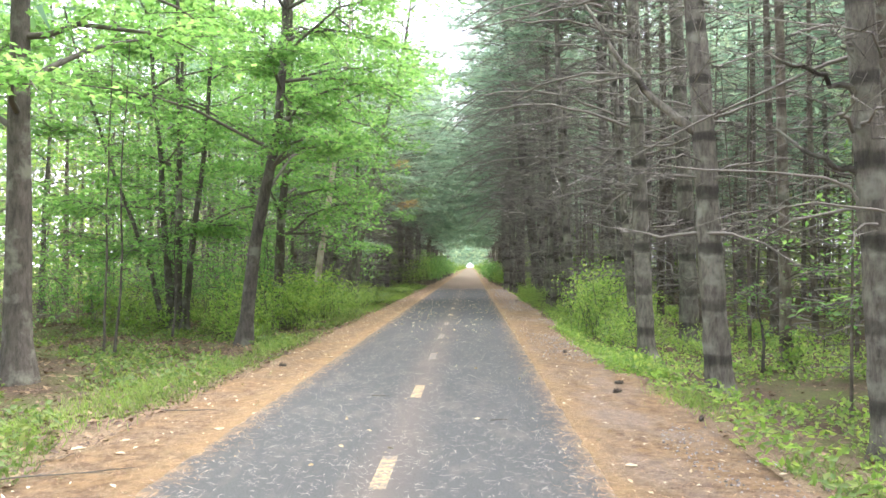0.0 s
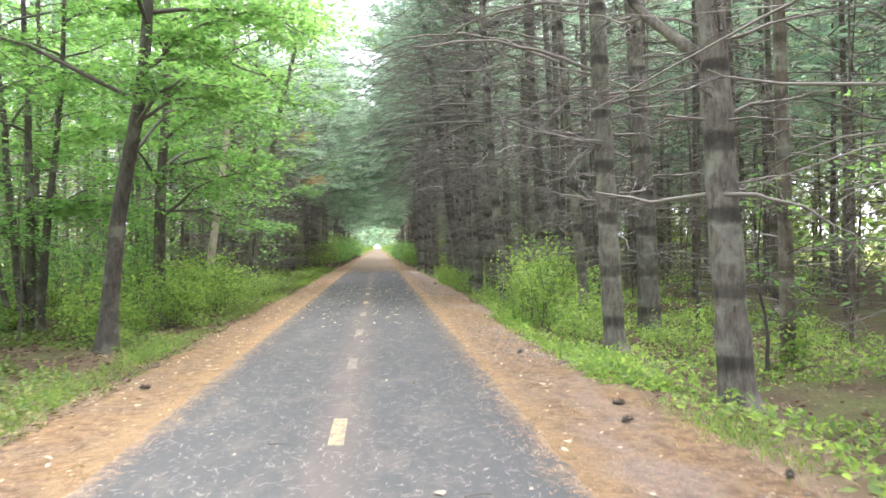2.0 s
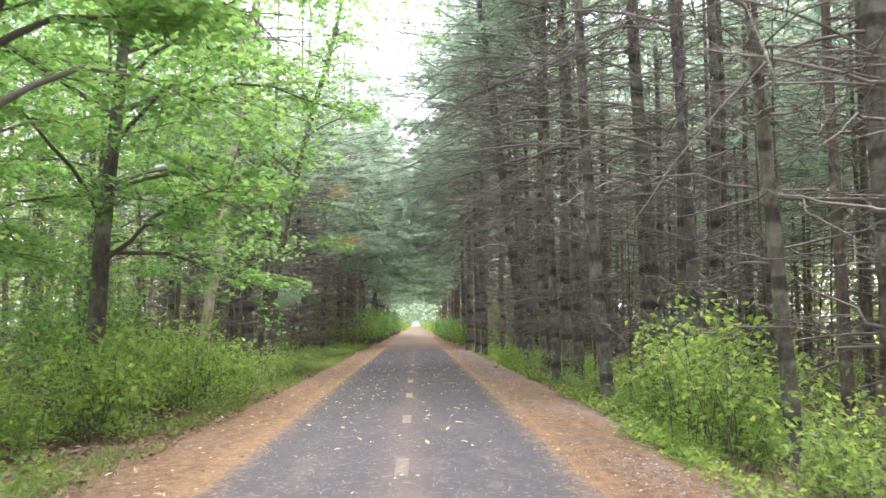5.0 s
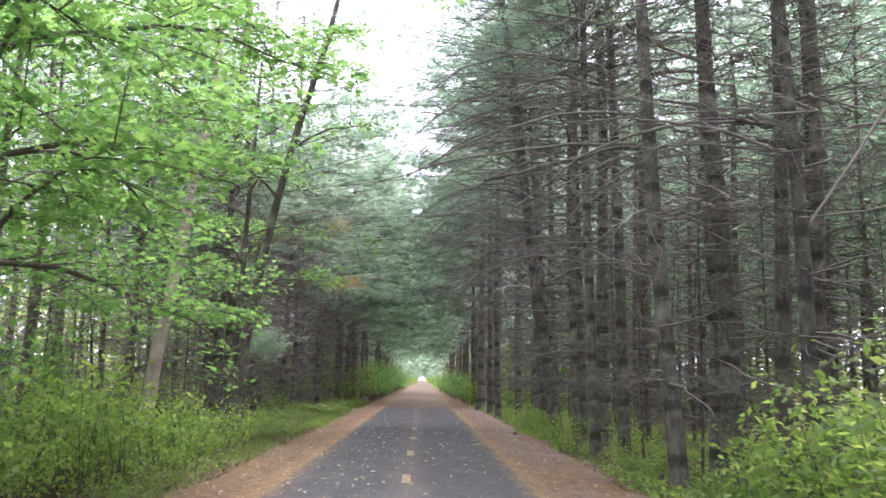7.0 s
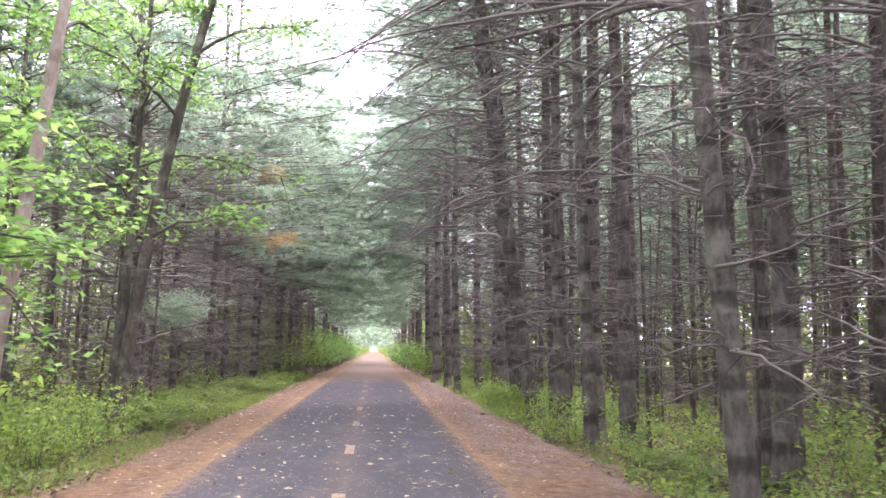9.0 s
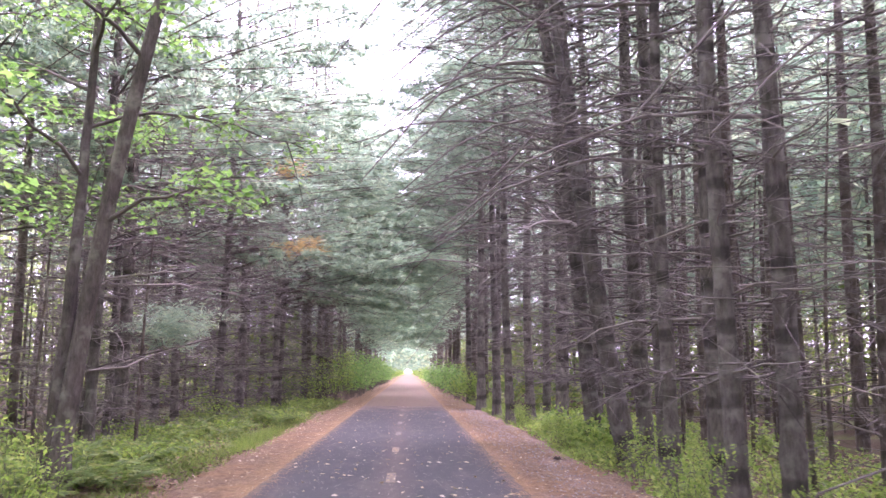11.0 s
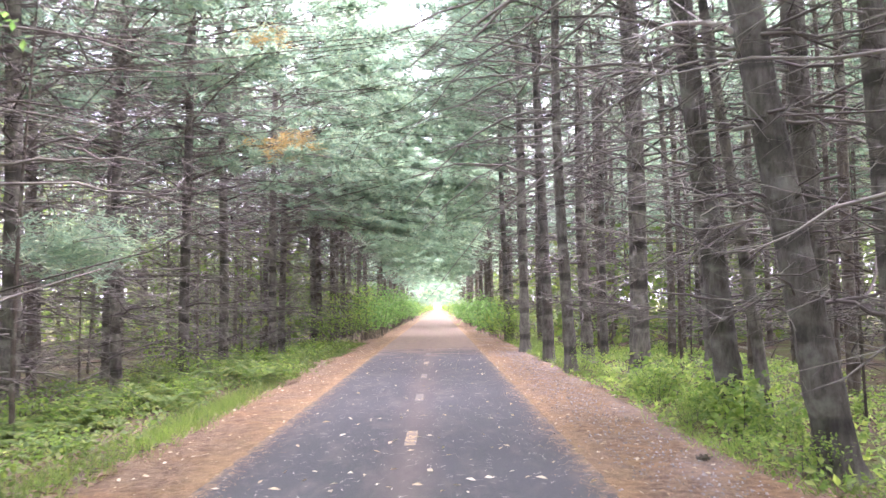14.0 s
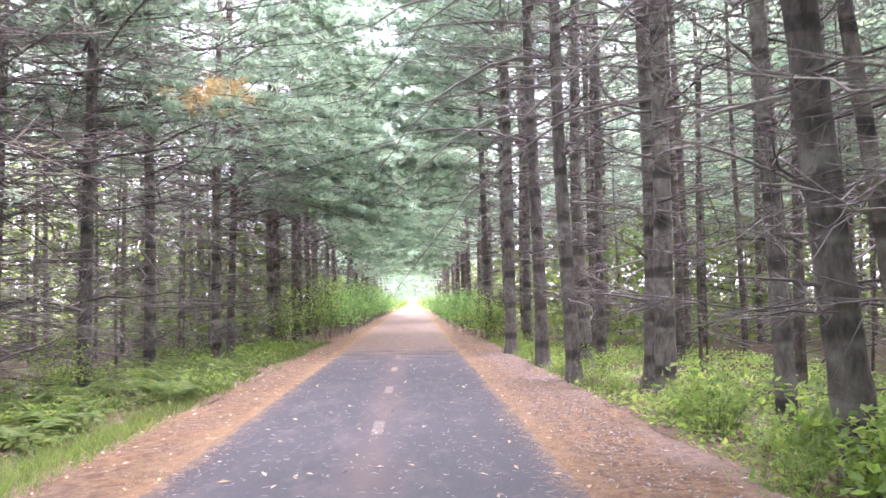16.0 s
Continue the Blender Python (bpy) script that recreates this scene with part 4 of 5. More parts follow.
set_out(bush, [(r.uniform(3.4, 9), r.uniform(5, 40)) for _ in range(36)], r, 0.5, 0.9, False)
low = [shrub("shrub", 0, 0, hh, 0.9, 420 + i, 0.085, 300, label="low green plant beside the verge") for i, hh in enumerate([0.3, 0.42, 0.36])]
set_out(low, [(r.uniform(-5.6, -3.4), y) for y in np.arange(33, 60, 0.75)], r, 0.6, 1.1)
for i, (x, y, h, w) in enumerate([(2.85, 19.2, 1.7, 1.2), (3.1, 20.4, 1.6, 1.3), (2.75, 21.3, 1.3, 1.1), (3.5, 19.6, 1.5, 1.2), (-4.0, 19.6, 1.3, 1.3), (-4.5, 21.0, 1.45, 1.4), (-4.2, 22.8, 1.4, 1.4),
                                  (-4.6, 24.6, 1.3, 1.4), (-4.1, 26.2, 1.1, 1.2), (-3.6, 60.6, 2.1, 1.8), (-4.3, 59.2, 1.8, 1.6), (-3.4, 63.4, 2.2, 1.8), (2.25, 57.8, 1.4, 1.3), (2.2, 60.5, 1.6, 1.4),
                                  (2.75, 36.2, 0.6, 0.8), (3.0, 37.6, 0.7, 0.9), (2.7, 39.6, 0.6, 0.9)]):
    shrub("shrub", x, y, h, w, 440 + i, 0.10, 900, label="tall bright green leafy shrub beside the trail")


def ground_cover(name, n, x0, x1, y0, y1, patchy, leaf, high, mat, label):
    """Low leafy plants in patches."""
    x, y = r.uniform(x0, x1, n), r.uniform(y0, y1, n)
    keep = np.array([noise.noise((a * 0.55, b * 0.4, 2.0)) > patchy for a, b in zip(x, y)])
    x, y = x[keep], y[keep]
    k = 6
    p = np.stack([np.repeat(x, k), np.repeat(y, k), np.zeros(len(x) * k)], -1) + r.normal(0, 0.07, (len(x) * k, 3))
    p[:, 2] = rise(p[:, 0], p[:, 1]) + r.uniform(0.0, high, len(p)) * np.repeat(r.uniform(0.3, 1, len(x)), k)
    v, f = leaves(p, leaf * r.uniform(0.6, 1.4, len(p)), r, OVAL, 0.6)
    tagged(build(name, v, f, mat, smooth=False), label, "undergrowth", kind="stuff")


ground_cover("low_plants_west", 11000, -12, -3.15, 3, 34, 0.0, 0.08, 0.15, LEAF_LOW, "low green plants on the forest floor")
ground_cover("low_plants_far_west", 4000, -8, -3.3, 32, 62, -0.15, 0.08, 0.22, LEAF_LOW, "low green plants along the verge")
ground_cover("low_plants_east", 7500, 2.1, 8, 3, 60, -0.25, 0.08, 0.22, LEAF_SHRUB, "low green plants under the pines")
ground_cover("clover_patch", 1500, 1.9, 2.7, 11.5, 20, -0.3, 0.07, 0.2, LEAF_SHRUB, "bright green creeping plants along the verge")


def scatter(name, n, xs, y0, y1, size, mat, label, shape=OVAL, lift=0.03, flat=0.25, cat="fallen leaves"):
    """Leaves lying on the ground."""
    x = xs(n)
    y = y0 + (y1 - y0) * r.random(n)
    road = np.abs(x - CX) < HALF
    z = np.where(road, 0.012, rise(x, y)) + lift
    v, f = leaves(np.stack([x, y, z], -1), size * r.uniform(0.6, 1.3, n), r, shape, flat)
    tagged(build(name, v, f, mat, smooth=False), label, cat, kind="stuff")


scatter("leaf_litter_west", 26000, lambda n: -2.95 - 9 * r.random(n) ** 1.2, 3, 36, 0.085, LEAF_DRY, "dry brown leaves on the forest floor")
scatter("leaf_litter_east", 12000, lambda n: 2.1 + 6 * r.random(n), 3, 45, 0.08, LEAF_DRY, "dry brown leaves under the pines")
scatter("verge_leaves", 1500, lambda n: np.where(r.random(n) < 0.55, r.uniform(-3.1, -2.0, n), r.uniform(0.85, 2.1, n)), 3, 56, 0.055, LEAF_PALE, "pale fallen leaves on the verge")
scatter("trail_leaves_near", 60, lambda n: r.uniform(-2.0, 0.9, n), 3, 18, 0.05, LEAF_PALE, "pale fallen leaves on the asphalt", lift=0.012)
scatter("trail_leaves_far", 130, lambda n: r.uniform(-2.0, 0.9, n), 38, 54, 0.06, LEAF_PALE, "pale fallen leaves on the asphalt", lift=0.012)
scatter("trail_leaves", 380, lambda n: r.uniform(-2.0, 0.9, n), 18, 38, 0.072, LEAF_PALE, "pale fallen leaves on the asphalt", lift=0.012)


def needles(name, n, xs, y0, y1, mat, label, lift, wide):
    """Dry pine needles lying about in small bundles."""
    x = xs(n)
    y = y0 + (y1 - y0) * r.random(n)
    road = np.abs(x - CX) < HALF - 0.05
    p = np.stack([x, y, np.where(road, 0.012, rise(x, y) + 0.02) + lift], -1)
    d = r.normal(0, 1, (n, 3)) * [1, 1, 0.03]
    way = unit(d)
    L = r.uniform(0.03, 0.09, n)
    side = unit(np.cross(way, [0, 0, 1.0])) * wide * 0.5
    bend = side * r.normal(0, 2.0, (n, 1))
    a, c = p, p + way * L[:, None]
    b = (a + c) / 2 + bend
    v = np.stack([a - side, a + side, b + side, c, b - side], 1).reshape(-1, 3)
    o = (np.arange(n) * 5)[:, None, None]
    f = (np.array([[0, 1, 2], [0, 2, 4], [4, 2, 3]])[None] + o).reshape(-1, 3)
    tagged(build(name, v, f, mat, smooth=False), label, "pine needles", kind="stuff")


needles("trail_needles", 11000, lambda n: r.uniform(-2.02, 0.86, n), 3, 26, STRAW, "pale dry pine needles on the asphalt", 0.006, 0.0042)
needles("trail_needles_far", 3500, lambda n: r.uniform(-2.02, 0.86, n), 26, 54, STRAW, "pale dry pine needles on the asphalt", 0.006, 0.007)
needles("verge_needles", 20000, lambda n: np.where(r.random(n) < 0.45, r.uniform(-3.1, -1.85, n), r.uniform(0.7, 2.2, n)), 3, 44, RUST, "rusty dry pine needles on the verge", 0.006, 0.0045)


needles("edge_needles", 12000, lambda n: np.where(r.random(n) < 0.5, CX - HALF + r.normal(0.03, 0.13, n), CX + HALF + r.normal(-0.03, 0.13, n)), 3, 40, RUST,
        "rusty dry pine needles along the asphalt edge", 0.013, 0.0042)


def verge_grass(n):
    """Grass blades along the ragged outer edge of the verges."""
    left = r.random(n) < 0.6
    x = np.where(left, -3.05 - 0.5 * r.random(n) ** 0.7, 2.2 + 0.5 * r.random(n)) + r.normal(0, 0.12, n)
    y = r.uniform(3, 60, n)
    keep = np.array([noise.noise((a * 0.8, b * 0.6, 5.0)) > -0.1 for a, b in zip(x, y)])
    x, y = x[keep], y[keep]
    k = 5
    p = np.stack([np.repeat(x, k), np.repeat(y, k), np.zeros(len(x) * k)], -1) + r.normal(0, 0.03, (len(x) * k, 3)) * [1, 1, 0]
    p[:, 2] = rise(p[:, 0], p[:, 1]) - 0.01
    v, f = blades(p, r.normal(0, 0.5, p.shape) * [1, 1, 0.2] + [0, 0, 0.7], r.uniform(0.06, 0.2, len(p)), np.full(len(p), 0.009), r)
    tagged(build("verge_grass", v, f, LEAF_LOW), "short grass along the outer edge of the verge", "grass", kind="stuff")


verge_grass(6500)


def needle_bough(tree, root, tip, spread_r, n, mat, name, label, lo=0.72, fat=0.016):
    """A low live bough with soft plumes of needles, as a part of its tree."""
    a, b = Vector(root) - tree.location, Vector(tip) - tree.location
    a, b = np.array(a), np.array(b)
    f = r.uniform(lo, 1.0, n)
    c = a + (b - a) * f[:, None] + r.normal(0, 1, (n, 3)) * [spread_r, spread_r, spread_r * 0.5]
    c = np.repeat(c, 16, 0) + r.normal(0, 0.05, (n * 16, 3))
    v, fc = blades(c, r.normal(0, 0.8, c.shape) * [1, 1, 0.6] + unit(b - a) * 0.5, r.uniform(0.12, 0.24, len(c)), np.full(len(c), fat), r)
    w, q = cones(a[None], b[None], [0.018])
    stem = build("bough", w, q, DEAD, tree)
    build(name, v, fc, mat, stem, label, kind="stuff")


needle_bough(west_pines[0], (-6.1, 39.3, 1.9), (-4.9, 38.7, 2.2), 0.36, 190, NEEDLE, "low_plume", "soft blue-green needles on a low bough")
needle_bough(west_pines[2], (-5.3, 44.7, 4.1), (-2.9, 44.4, 4.6), 0.2, 46, NEEDLE_TAN, "tan_plume", "browning orange needles")
needle_bough(west_pines[2], (-5.3, 44.7, 6.0), (-3.4, 44.2, 6.6), 0.22, 46, NEEDLE_TAN, "tan_plume", "browning orange needles")


# ---- ferns, grass and gravel beside the verge ----
def fern(seed):
    """A clump of arching fronds, each with a stalk and pairs of leaflets."""
    q = np.random.default_rng(seed)
    ob = empty("fern", 0, 0)
    for az in np.arange(9) * 0.7 + q.uniform(0, 0.5, 9):
        L, up = q.uniform(0.4, 0.7), q.uniform(0.9, 1.4)
        t = np.linspace(0, 1, 15)
        way = np.array([math.cos(az), math.sin(az), 0.0])
        line = way * (L * t * 0.9)[:, None] + np.array([0, 0, 1.0]) * (L * (up * t - 0.75 * t * t))[:, None]
        across = np.array([-way[1], way[0], 0.0])
        b = np.repeat(line[2:], 2, 0)
        side = np.tile([1.0, -1.0], 13)[:, None]
        size = np.repeat(L * 0.34 * np.sin(np.pi * (0.12 + 0.86 * t[2:])) + 0.02, 2)
        d = unit(across * side + way * 0.45 + np.array([0, 0, -0.12]) + q.normal(0, 0.06, (26, 3)))
        w = unit(np.cross(d, [0, 0, 1.0])) * (size * 0.17)[:, None]
        tip = b + d * size[:, None]
        mid = b + d * (size * 0.4)[:, None] + [0, 0, 0.008]
        v = np.stack([b, mid + w, tip, mid - w], 1).reshape(-1, 3)
        f = np.arange(104).reshape(-1, 4)
        build("frond", *join(tubes(line[None], (0.004 * (1 - 0.8 * t))[None], 4), (v, f)), LEAF_LOW, ob, smooth=False)
    return tagged(ob, "low green fern with arching fronds beside the verge", "fern", "verge ferns")


r7 = np.random.default_rng(70)
ferns = [fern(700 + i) for i in range(3)]
set_out(ferns, [(r7.uniform(-5.6, -3.5), y) for y in np.arange(30.5, 50, 0.36)]
        + [(r7.uniform(2.6, 4.5), y) for y in np.arange(20, 30, 0.8)], r7, 0.7, 1.25)


def grass_patch(x, y, wide, long, n, high):
    """A tuft of fine long grass blades."""
    p = np.stack([x + r7.normal(0, wide, n), y + r7.normal(0, long, n), np.zeros(n)], -1)
    p[:, 2] = rise(p[:, 0], p[:, 1]) - 0.01
    v, f = blades(p, r7.normal(0, 0.45, p.shape) * [1, 1, 0.2] + [0, 0, 0.7], r7.uniform(0.4, 1.1, n) * high, np.full(n, 0.007), r7)
    tagged(build("grass_patch", v, f, LEAF_SHRUB), "patch of fine bright green grass at the verge", "grass", kind="stuff")


for x, y, wide, long, n, high in ((-3.75, 9.6, 0.3, 0.9, 1600, 0.2), (-3.45, 11.8, 0.18, 0.8, 800, 0.18), (-4.1, 7.6, 0.35, 0.6, 900, 0.2), (-3.35, 15.2, 0.15, 0.9, 700, 0.25), (-3.2, 36.8, 0.16, 0.9, 900, 0.24),
                                  (-3.25, 39.5, 0.14, 1.0, 700, 0.22), (-3.3, 34.2, 0.16, 0.8, 700, 0.2), (2.15, 35.5, 0.12, 0.8, 500, 0.2), (2.2, 9.4, 0.15, 0.5, 400, 0.15), (-3.2, 27.5, 0.15, 1.5, 900, 0.22)):
    grass_patch(x, y, wide, long, n, high)


def gravel(n):
    """Small pale angular stones on the eastern verge."""
    y = r7.uniform(3, 52, n)
    x = 1.55 + r7.normal(0, 0.28, n)
    keep = np.array([noise.noise((a * 0.5, b * 0.25, 8.0)) > -0.05 - 0.25 * (b > 26) for a, b in zip(x, y)])
    x, y = x[keep], y[keep]
    k = len(x)
    c = np.stack([x, y, rise(x, y) + 0.024], -1)
    octa = np.array([[1, 0, 0], [0, 1, 0], [-1, 0, 0], [0, -1, 0], [0, 0, 0.7], [0, 0, -0.7]], float)
    v = c[:, None] + (octa + r7.normal(0, 0.18, (k, 6, 3))) * r7.uniform(0.005, 0.015, (k, 1, 1))
    tri = np.array([[0, 1, 4], [1, 2, 4], [2, 3, 4], [3, 0, 4], [1, 0, 5], [2, 1, 5], [3, 2, 5], [0, 3, 5]])
    f = (tri[None] + (np.arange(k) * 6)[:, None, None]).reshape(-1, 3)
    tagged(build("verge_gravel", v.reshape(-1, 3), f, STONE, smooth=False), "pale grey gravel among the needles of the verge", "gravel", kind="stuff")


gravel(7500)


# ---- small things on the ground ----
def stick(x, y, turn, length, rad):
    """A fallen stick with two side twigs, lying on the ground."""
    ob = new("fallen_stick")
    z = float(rise(x, y)) + 0.02
    p = np.stack([np.linspace(-0.5, 0.5, 8) * length, np.cumsum(r.normal(0, 0.012, 8)), np.full(8, rad + 0.004)], -1)
    v, q = tubes(p[None], (rad * np.linspace(1, 0.4, 8))[None], 6)
    shaft = build("shaft", v, q, TWIG_DARK, ob)
    for f, way in ((0.4, 0.5), (0.65, -0.6)):
        b = along(p[None], np.array([[f]]))[0]
        v, q = cones(b, b + [[0.22 * length, 0.22 * length * way, 0.01]], [rad * 0.45])
        build("twig", v, q, TWIG_DARK, shaft)
    ob.matrix_world = pose(x, y, z, 0, 0, turn)
    return tagged(ob, "dark fallen stick on the needle-strewn verge", "stick", "fallen sticks")


def cone(x, y, turn):
    """A pine cone lying on its side: rings of overlapping scales round a core."""
    ob = new("pine_cone")
    n = 9
    f = np.linspace(0, 1, n)
    prof = 0.026 * np.sin(np.pi * (0.15 + 0.8 * f))
    core = np.stack([f * 0.11 - 0.055, np.zeros(n), np.full(n, 0.024)], -1)
    v, q = tubes(core[None], (prof * 0.7)[None], 7)
    build("core", v, q, TWIG_DARK, ob)
    a = r.uniform(0, 2 * np.pi, 60)
    g = r.random(60)
    c = np.stack([g * 0.11 - 0.055, np.cos(a) * 0.015, np.sin(a) * 0.015 + 0.026], -1)
    w = np.stack([np.full(60, 0.5), np.cos(a), np.sin(a)], -1)
    v, q = blades(c, w, 0.9 * np.interp(g, f, prof), np.full(60, 0.018), r)
    build("scale_work", v, q, BARK_BACK, ob, kind="stuff")
    ob.matrix_world = pose(x, y, float(rise(x, y)) + 0.022, 0, 0, turn)
    return tagged(ob, "brown pine cone lying on the verge", "pine cone", "pine cones")


def fallen_leaf(x, y, size, turn):
    """One larger curled leaf, with its stalk."""
    ob = new("fallen_leaf")
    k = 7
    u = np.linspace(0, 1, k)
    half = 0.42 * np.sin(np.pi * u ** 0.8) * (1 + 0.25 * np.cos(9 * u))
    V, F = [], []
    for i, t in enumerate(u):
        for j in (-1, -0.5, 0, 0.5, 1):
            V.append((j * half[i] * size, (t - 0.5) * size, size * (0.14 * abs(j) ** 1.5 * half[i] * 2 + 0.10 * (t - 0.5) ** 2)))
    for i in range(k - 1):
        for j in range(4):
            b = 5 * i + j
            F.append((b, b + 1, b + 6, b + 5))
    build("blade", np.array(V), np.array(F), LEAF_PALE, ob)
    v, q = cones(np.array([[0, -0.45 * size, 0.01]]), np.array([[0.02, -0.8 * size, 0.012]]), [0.0025])
    build("stalk", v, q, TWIG_DARK, ob)
    road = abs(x - CX) < HALF
    ob.matrix_world = pose(x, y, (0.012 if road else float(rise(x, y)) + 0.02) + 0.006, 0, 0, turn)
    return tagged(ob, "pale yellow fallen leaf, curled and dry", "leaf", "larger fallen leaves")


for x, y, turn, length, rad in ((-2.73, 8.35, 4, 0.5, 0.007), (-2.8, 5.75, 28, 1.1, 0.008), (0.25, 7.8, 10, 0.16, 0.006), (-0.95, 9.2, -8, 0.2, 0.006), (1.9, 13.2, 60, 0.6, 0.01), (-3.0, 13.5, 75, 0.7, 0.01)):
    stick(x, y, turn, length, rad)
for x, y, turn in ((1.61, 9.66, 20), (2.1, 8.04, 70), (1.75, 10.4, -30), (1.5, 14.0, 50), (-2.6, 12.0, 10), (1.8, 34.5, 0)):
    cone(x, y, turn)
for x, y, size, turn in ((-2.12, 7.3, 0.11, 30), (-3.0, 6.6, 0.12, -50), (1.1, 6.07, 0.10, 70), (1.0, 9.0, 0.08, 10), (0.05, 7.9, 0.08, 20), (0.7, 6.6, 0.05, 0), (-2.6, 6.4, 0.09, 80), (-2.75, 6.9, 0.08, 140),
                         (-2.4, 11.0, 0.09, 0), (1.3, 11.5, 0.09, 45), (1.6, 32.0, 0.1, 30), (-2.5, 30.5, 0.1, 60)):
    fallen_leaf(x, y, size, turn)

# live boughs in flat layers, with tufts of long needles
def tufted(a, b, r, twigs, per, hair, size, sag=0.3, wide=0.9):
    """A bough from a to b (n, 3): its wood, flat side twigs, and tufts of needles standing on them."""
    n = len(a)
    t = np.linspace(0, 1, 6)
    line = a[:, None] + (b - a)[:, None] * t[:, None] + np.array([0, 0, 1.0]) * (sag * np.sin(t * 3.14))[:, None]
    line[:, 1:] += np.cumsum(r.normal(0, 0.04, (n, 5, 3)), 1)
    wood = tubes(line, np.full((n, 1), 0.024) * np.linspace(1.2, 0.3, 6), 4)
    way = unit((b - a) * [1, 1, 0])
    across = np.stack([-way[:, 1], way[:, 0], np.zeros(n)], -1)
    f = np.sort(r.uniform(0.2, 1.0, (n, twigs)), 1)
    B = along(line, f)
    flip = np.where(np.arange(twigs) % 2, 1.0, -1.0)[:, None]
    ln = wide * (1.15 - 0.75 * f) * r.uniform(0.55, 1.15, f.shape)
    d = unit(across[:, None] * flip + way[:, None] * r.uniform(0.3, 1.1, (n, twigs, 1)) + r.normal(0, 0.12, (n, twigs, 3)))
    E = B + d * ln[..., None]
    twig = cones(B.reshape(-1, 3), E.reshape(-1, 3), np.full(n * twigs, 0.008))
    g = r.uniform(0.25, 1.05, (n, twigs, per, 1))
    C = B[:, :, None] + (E - B)[:, :, None] * g + r.normal(0, 1, (n, twigs, per, 3)) * np.array([0.06, 0.06, 0.035])
    C = np.repeat(C.reshape(-1, 3), hair, 0)
    D = np.repeat(np.repeat(d.reshape(-1, 3), per, 0), hair, 0) * 0.7 + r.normal(0, 0.6, C.shape) + [0, 0, 0.3]
    soft = blades(C, D, r.uniform(0.6, 1.15, len(C)) * size, np.full(len(C), 0.14 * size), r)
    return join(wood, twig), soft


def live_boughs(tree, zs, sgn, long, back, r, mat=NEEDLE, lift=(0.1, 0.9), size=0.2):
    """Live boughs of one tree, each with its needles, reaching towards the trail on the side sgn."""
    foot = np.array(tree.location)
    for z in zs:
        a = np.array([[0.0, 0.0, z]])
        L = r.uniform(*long)
        turn = r.normal(back, 0.55)
        b = a + [[sgn * L * math.cos(turn), -L * math.sin(turn), r.uniform(*lift)]]
        wood, soft = tufted(a, b, r, int(5 * L), 6, 12, size)
        stem = build("live_bough", *wood, BARK_BACK, tree)
        build("needle_plume", *soft, mat, stem, "soft blue-green needles in flat layers", kind="stuff")


r8 = np.random.default_rng(77)
for tree in west_pines:
    y0 = tree.location.y
    top = 8.5 if y0 < 43 else 11.2
    live_boughs(tree, np.arange(3.9 + 0.4 * r8.random() + (1.2 if y0 < 43 else 0.0), top, 0.5), 1, (1.6, 3.0) if y0 < 43 else (2.2, 4.3), 0.35, r8)
for tree in east_pines:
    x0, y0, _ = tree.location
    if y0 > 22:
        live_boughs(tree, np.arange((8.6 if y0 < 40 else 6.8) + 0.6 * r8.random(), 12.5, 0.85), -1, (1.3, 2.6) if y0 < 40 else (1.8, 3.4), 0.2, r8)

# ---- boughs that close over the far trail, and leafy saplings under the maples ----
r9 = np.random.default_rng(91)


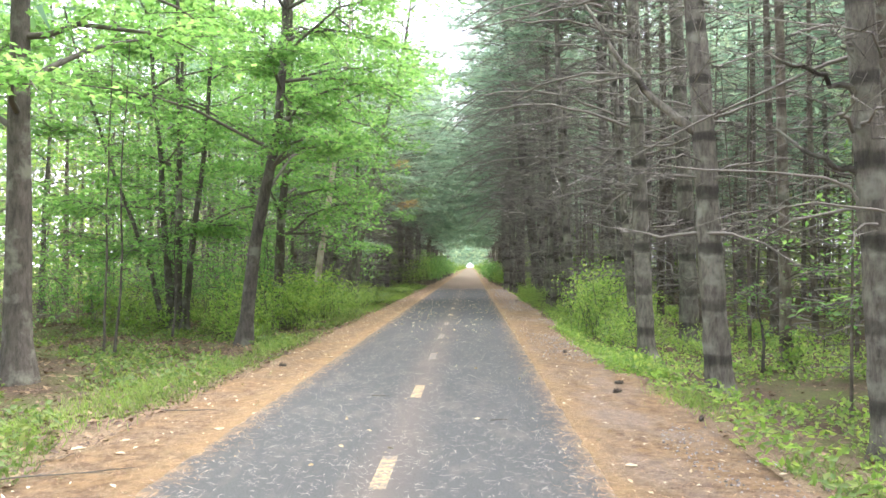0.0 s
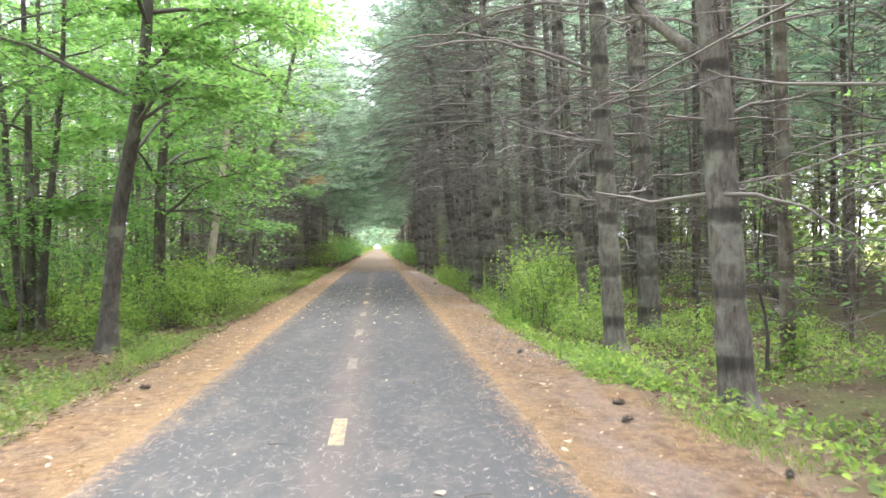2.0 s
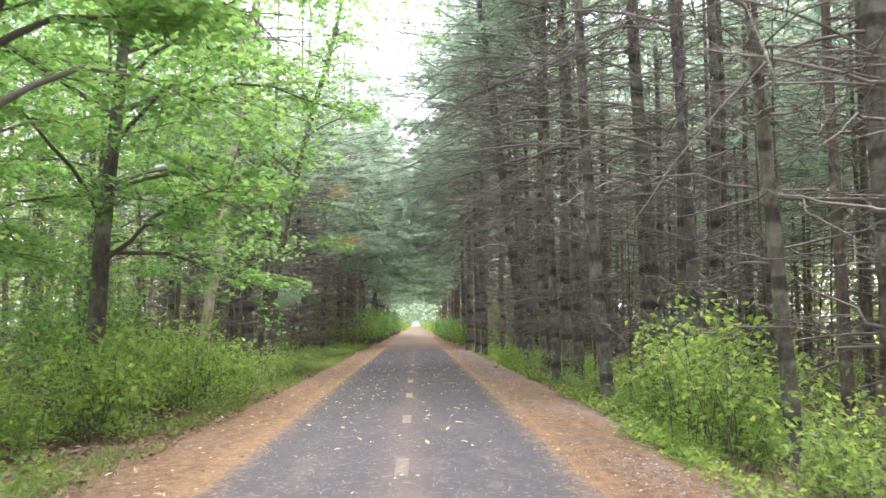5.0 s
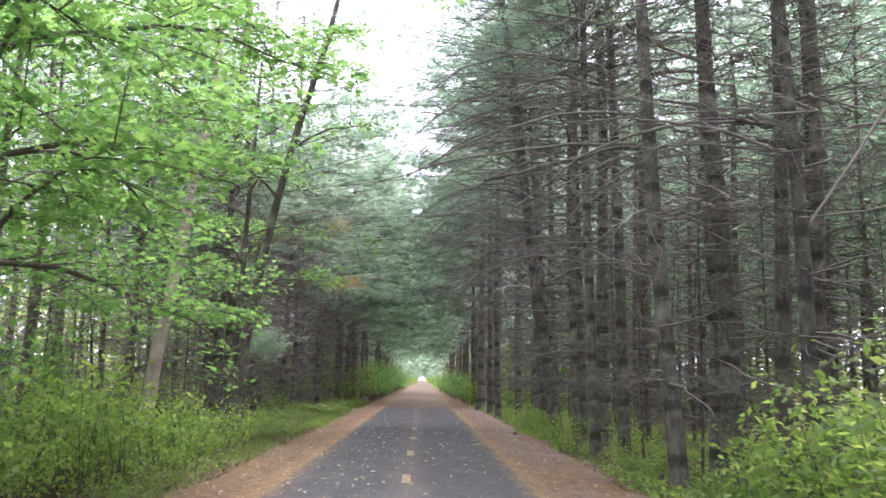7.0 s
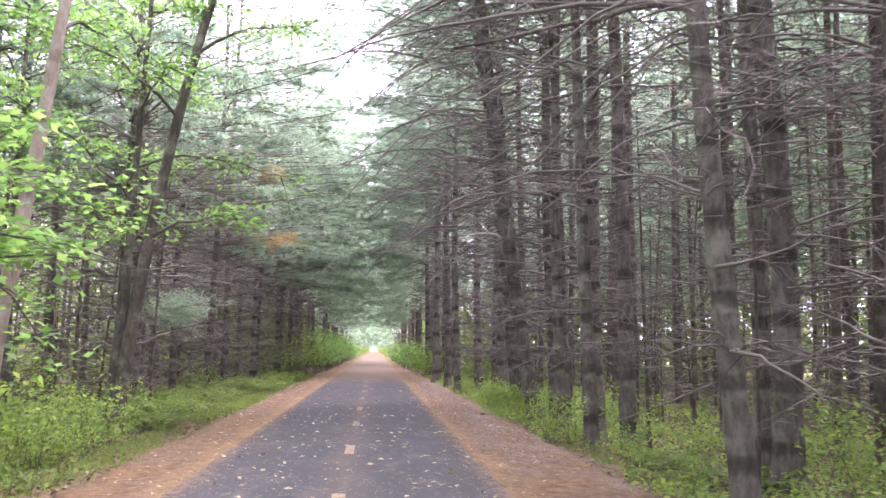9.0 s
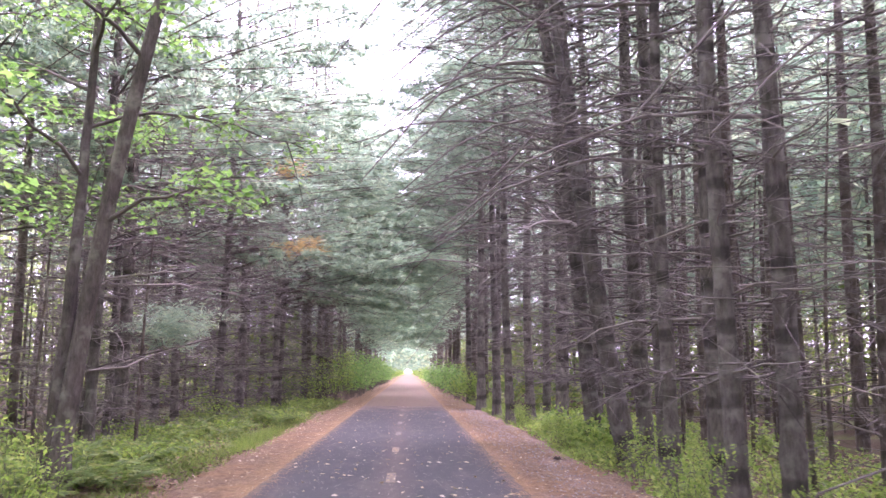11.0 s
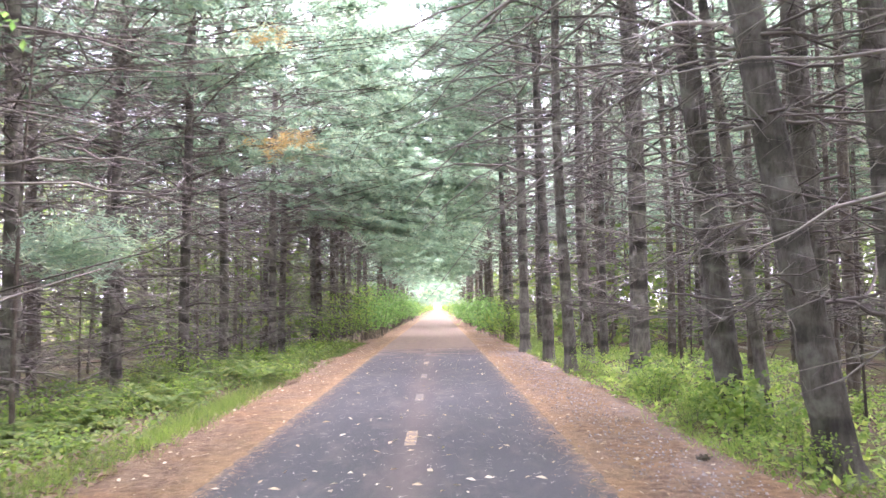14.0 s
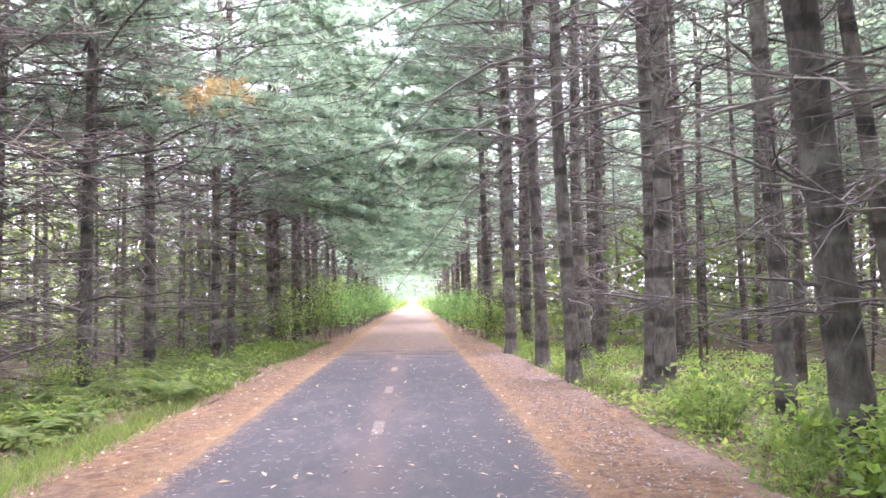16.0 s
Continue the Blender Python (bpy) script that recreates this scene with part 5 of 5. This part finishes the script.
def closing_boughs(name, n, side, y0, y1, low=4.6, high=6.0, size=0.3):
    """Long live pine boughs reaching in flat layers over the trail."""
    y = r9.uniform(y0, y1, n)
    a = np.stack([np.full(n, side), y, r9.uniform(low, high + (y - y0) * 0.09)], -1)
    long = r9.uniform(2.4, 4.6, n)
    b = a + np.stack([-np.sign(side + 0.6) * long, r9.normal(-0.3, 0.7, n), r9.uniform(-0.1, 0.9, n)], -1)
    wood, soft = tufted(a, b, r9, 16, 6, 9, size, 0.35, 1.0)
    tagged(build(name + "_wood", *wood, BARK_BACK), "thin grey boughs reaching over the trail", "branch", kind="stuff")
    tagged(build(name, *soft, NEEDLE), "soft pale green needles hanging over the trail", "foliage", kind="stuff")


closing_boughs("closing_boughs_west", 170, -4.9, 52, 84, 3.6, 12.0)
closing_boughs("inner_boughs_west", 60, -9.6, 33, 58, 3.8, 9.0)
closing_boughs("closing_boughs_east", 130, 3.3, 56, 84, 4.4, 12.0)
closing_boughs("end_boughs_west", 70, -4.5, 84, 128, 3.4, 14.0, 0.4)
closing_boughs("end_boughs_east", 70, 3.1, 84, 128, 3.4, 14.0, 0.4)
for i in range(12):
    shrub("leafy_sapling", r9.uniform(-11.5, -5.6), 21.5 + i * 0.85 + r9.normal(0, 0.4), r9.uniform(1.7, 3.4), r9.uniform(1.3, 2.0), 960 + i, 0.12, 700, mat=LEAF_MAPLE, label="slim leafy green sapling under the maples")
for i, y in enumerate(np.arange(65, 130, 3.0)):
    shrub("shrub", -3.15 + r9.normal(0, 0.12), y, r9.uniform(1.8, 2.5), 1.7, 1000 + i, 0.17, 420, mat=LEAF_MAPLE, label="tall green shrub leaning towards the far trail")
for i, y in enumerate(np.arange(63, 130, 3.2)):
    shrub("shrub", 2.0 + r9.normal(0, 0.12), y, r9.uniform(1.3, 1.9), 1.5, 1030 + i, 0.17, 380, mat=LEAF_MAPLE, label="tall green shrub beside the far trail")
n = 110000
p = np.stack([r9.uniform(12, 30, n), r9.uniform(8, 125, n), 4.6 + 12.5 * r9.random(n) ** 0.9], -1)
p = p[np.array([noise.noise((a * 0.35, b * 0.35, c * 0.6)) > -0.28 for a, b, c in p])]
v, f = blades(p, r9.normal(0, 1, p.shape) * [1, 1, 0.4], r9.uniform(0.45, 0.9, len(p)), np.full(len(p), 0.2), r9)
tagged(build("deep_needles_east", v, f, NEEDLE), "dim pine foliage deep in the plantation", "woods", kind="stuff")
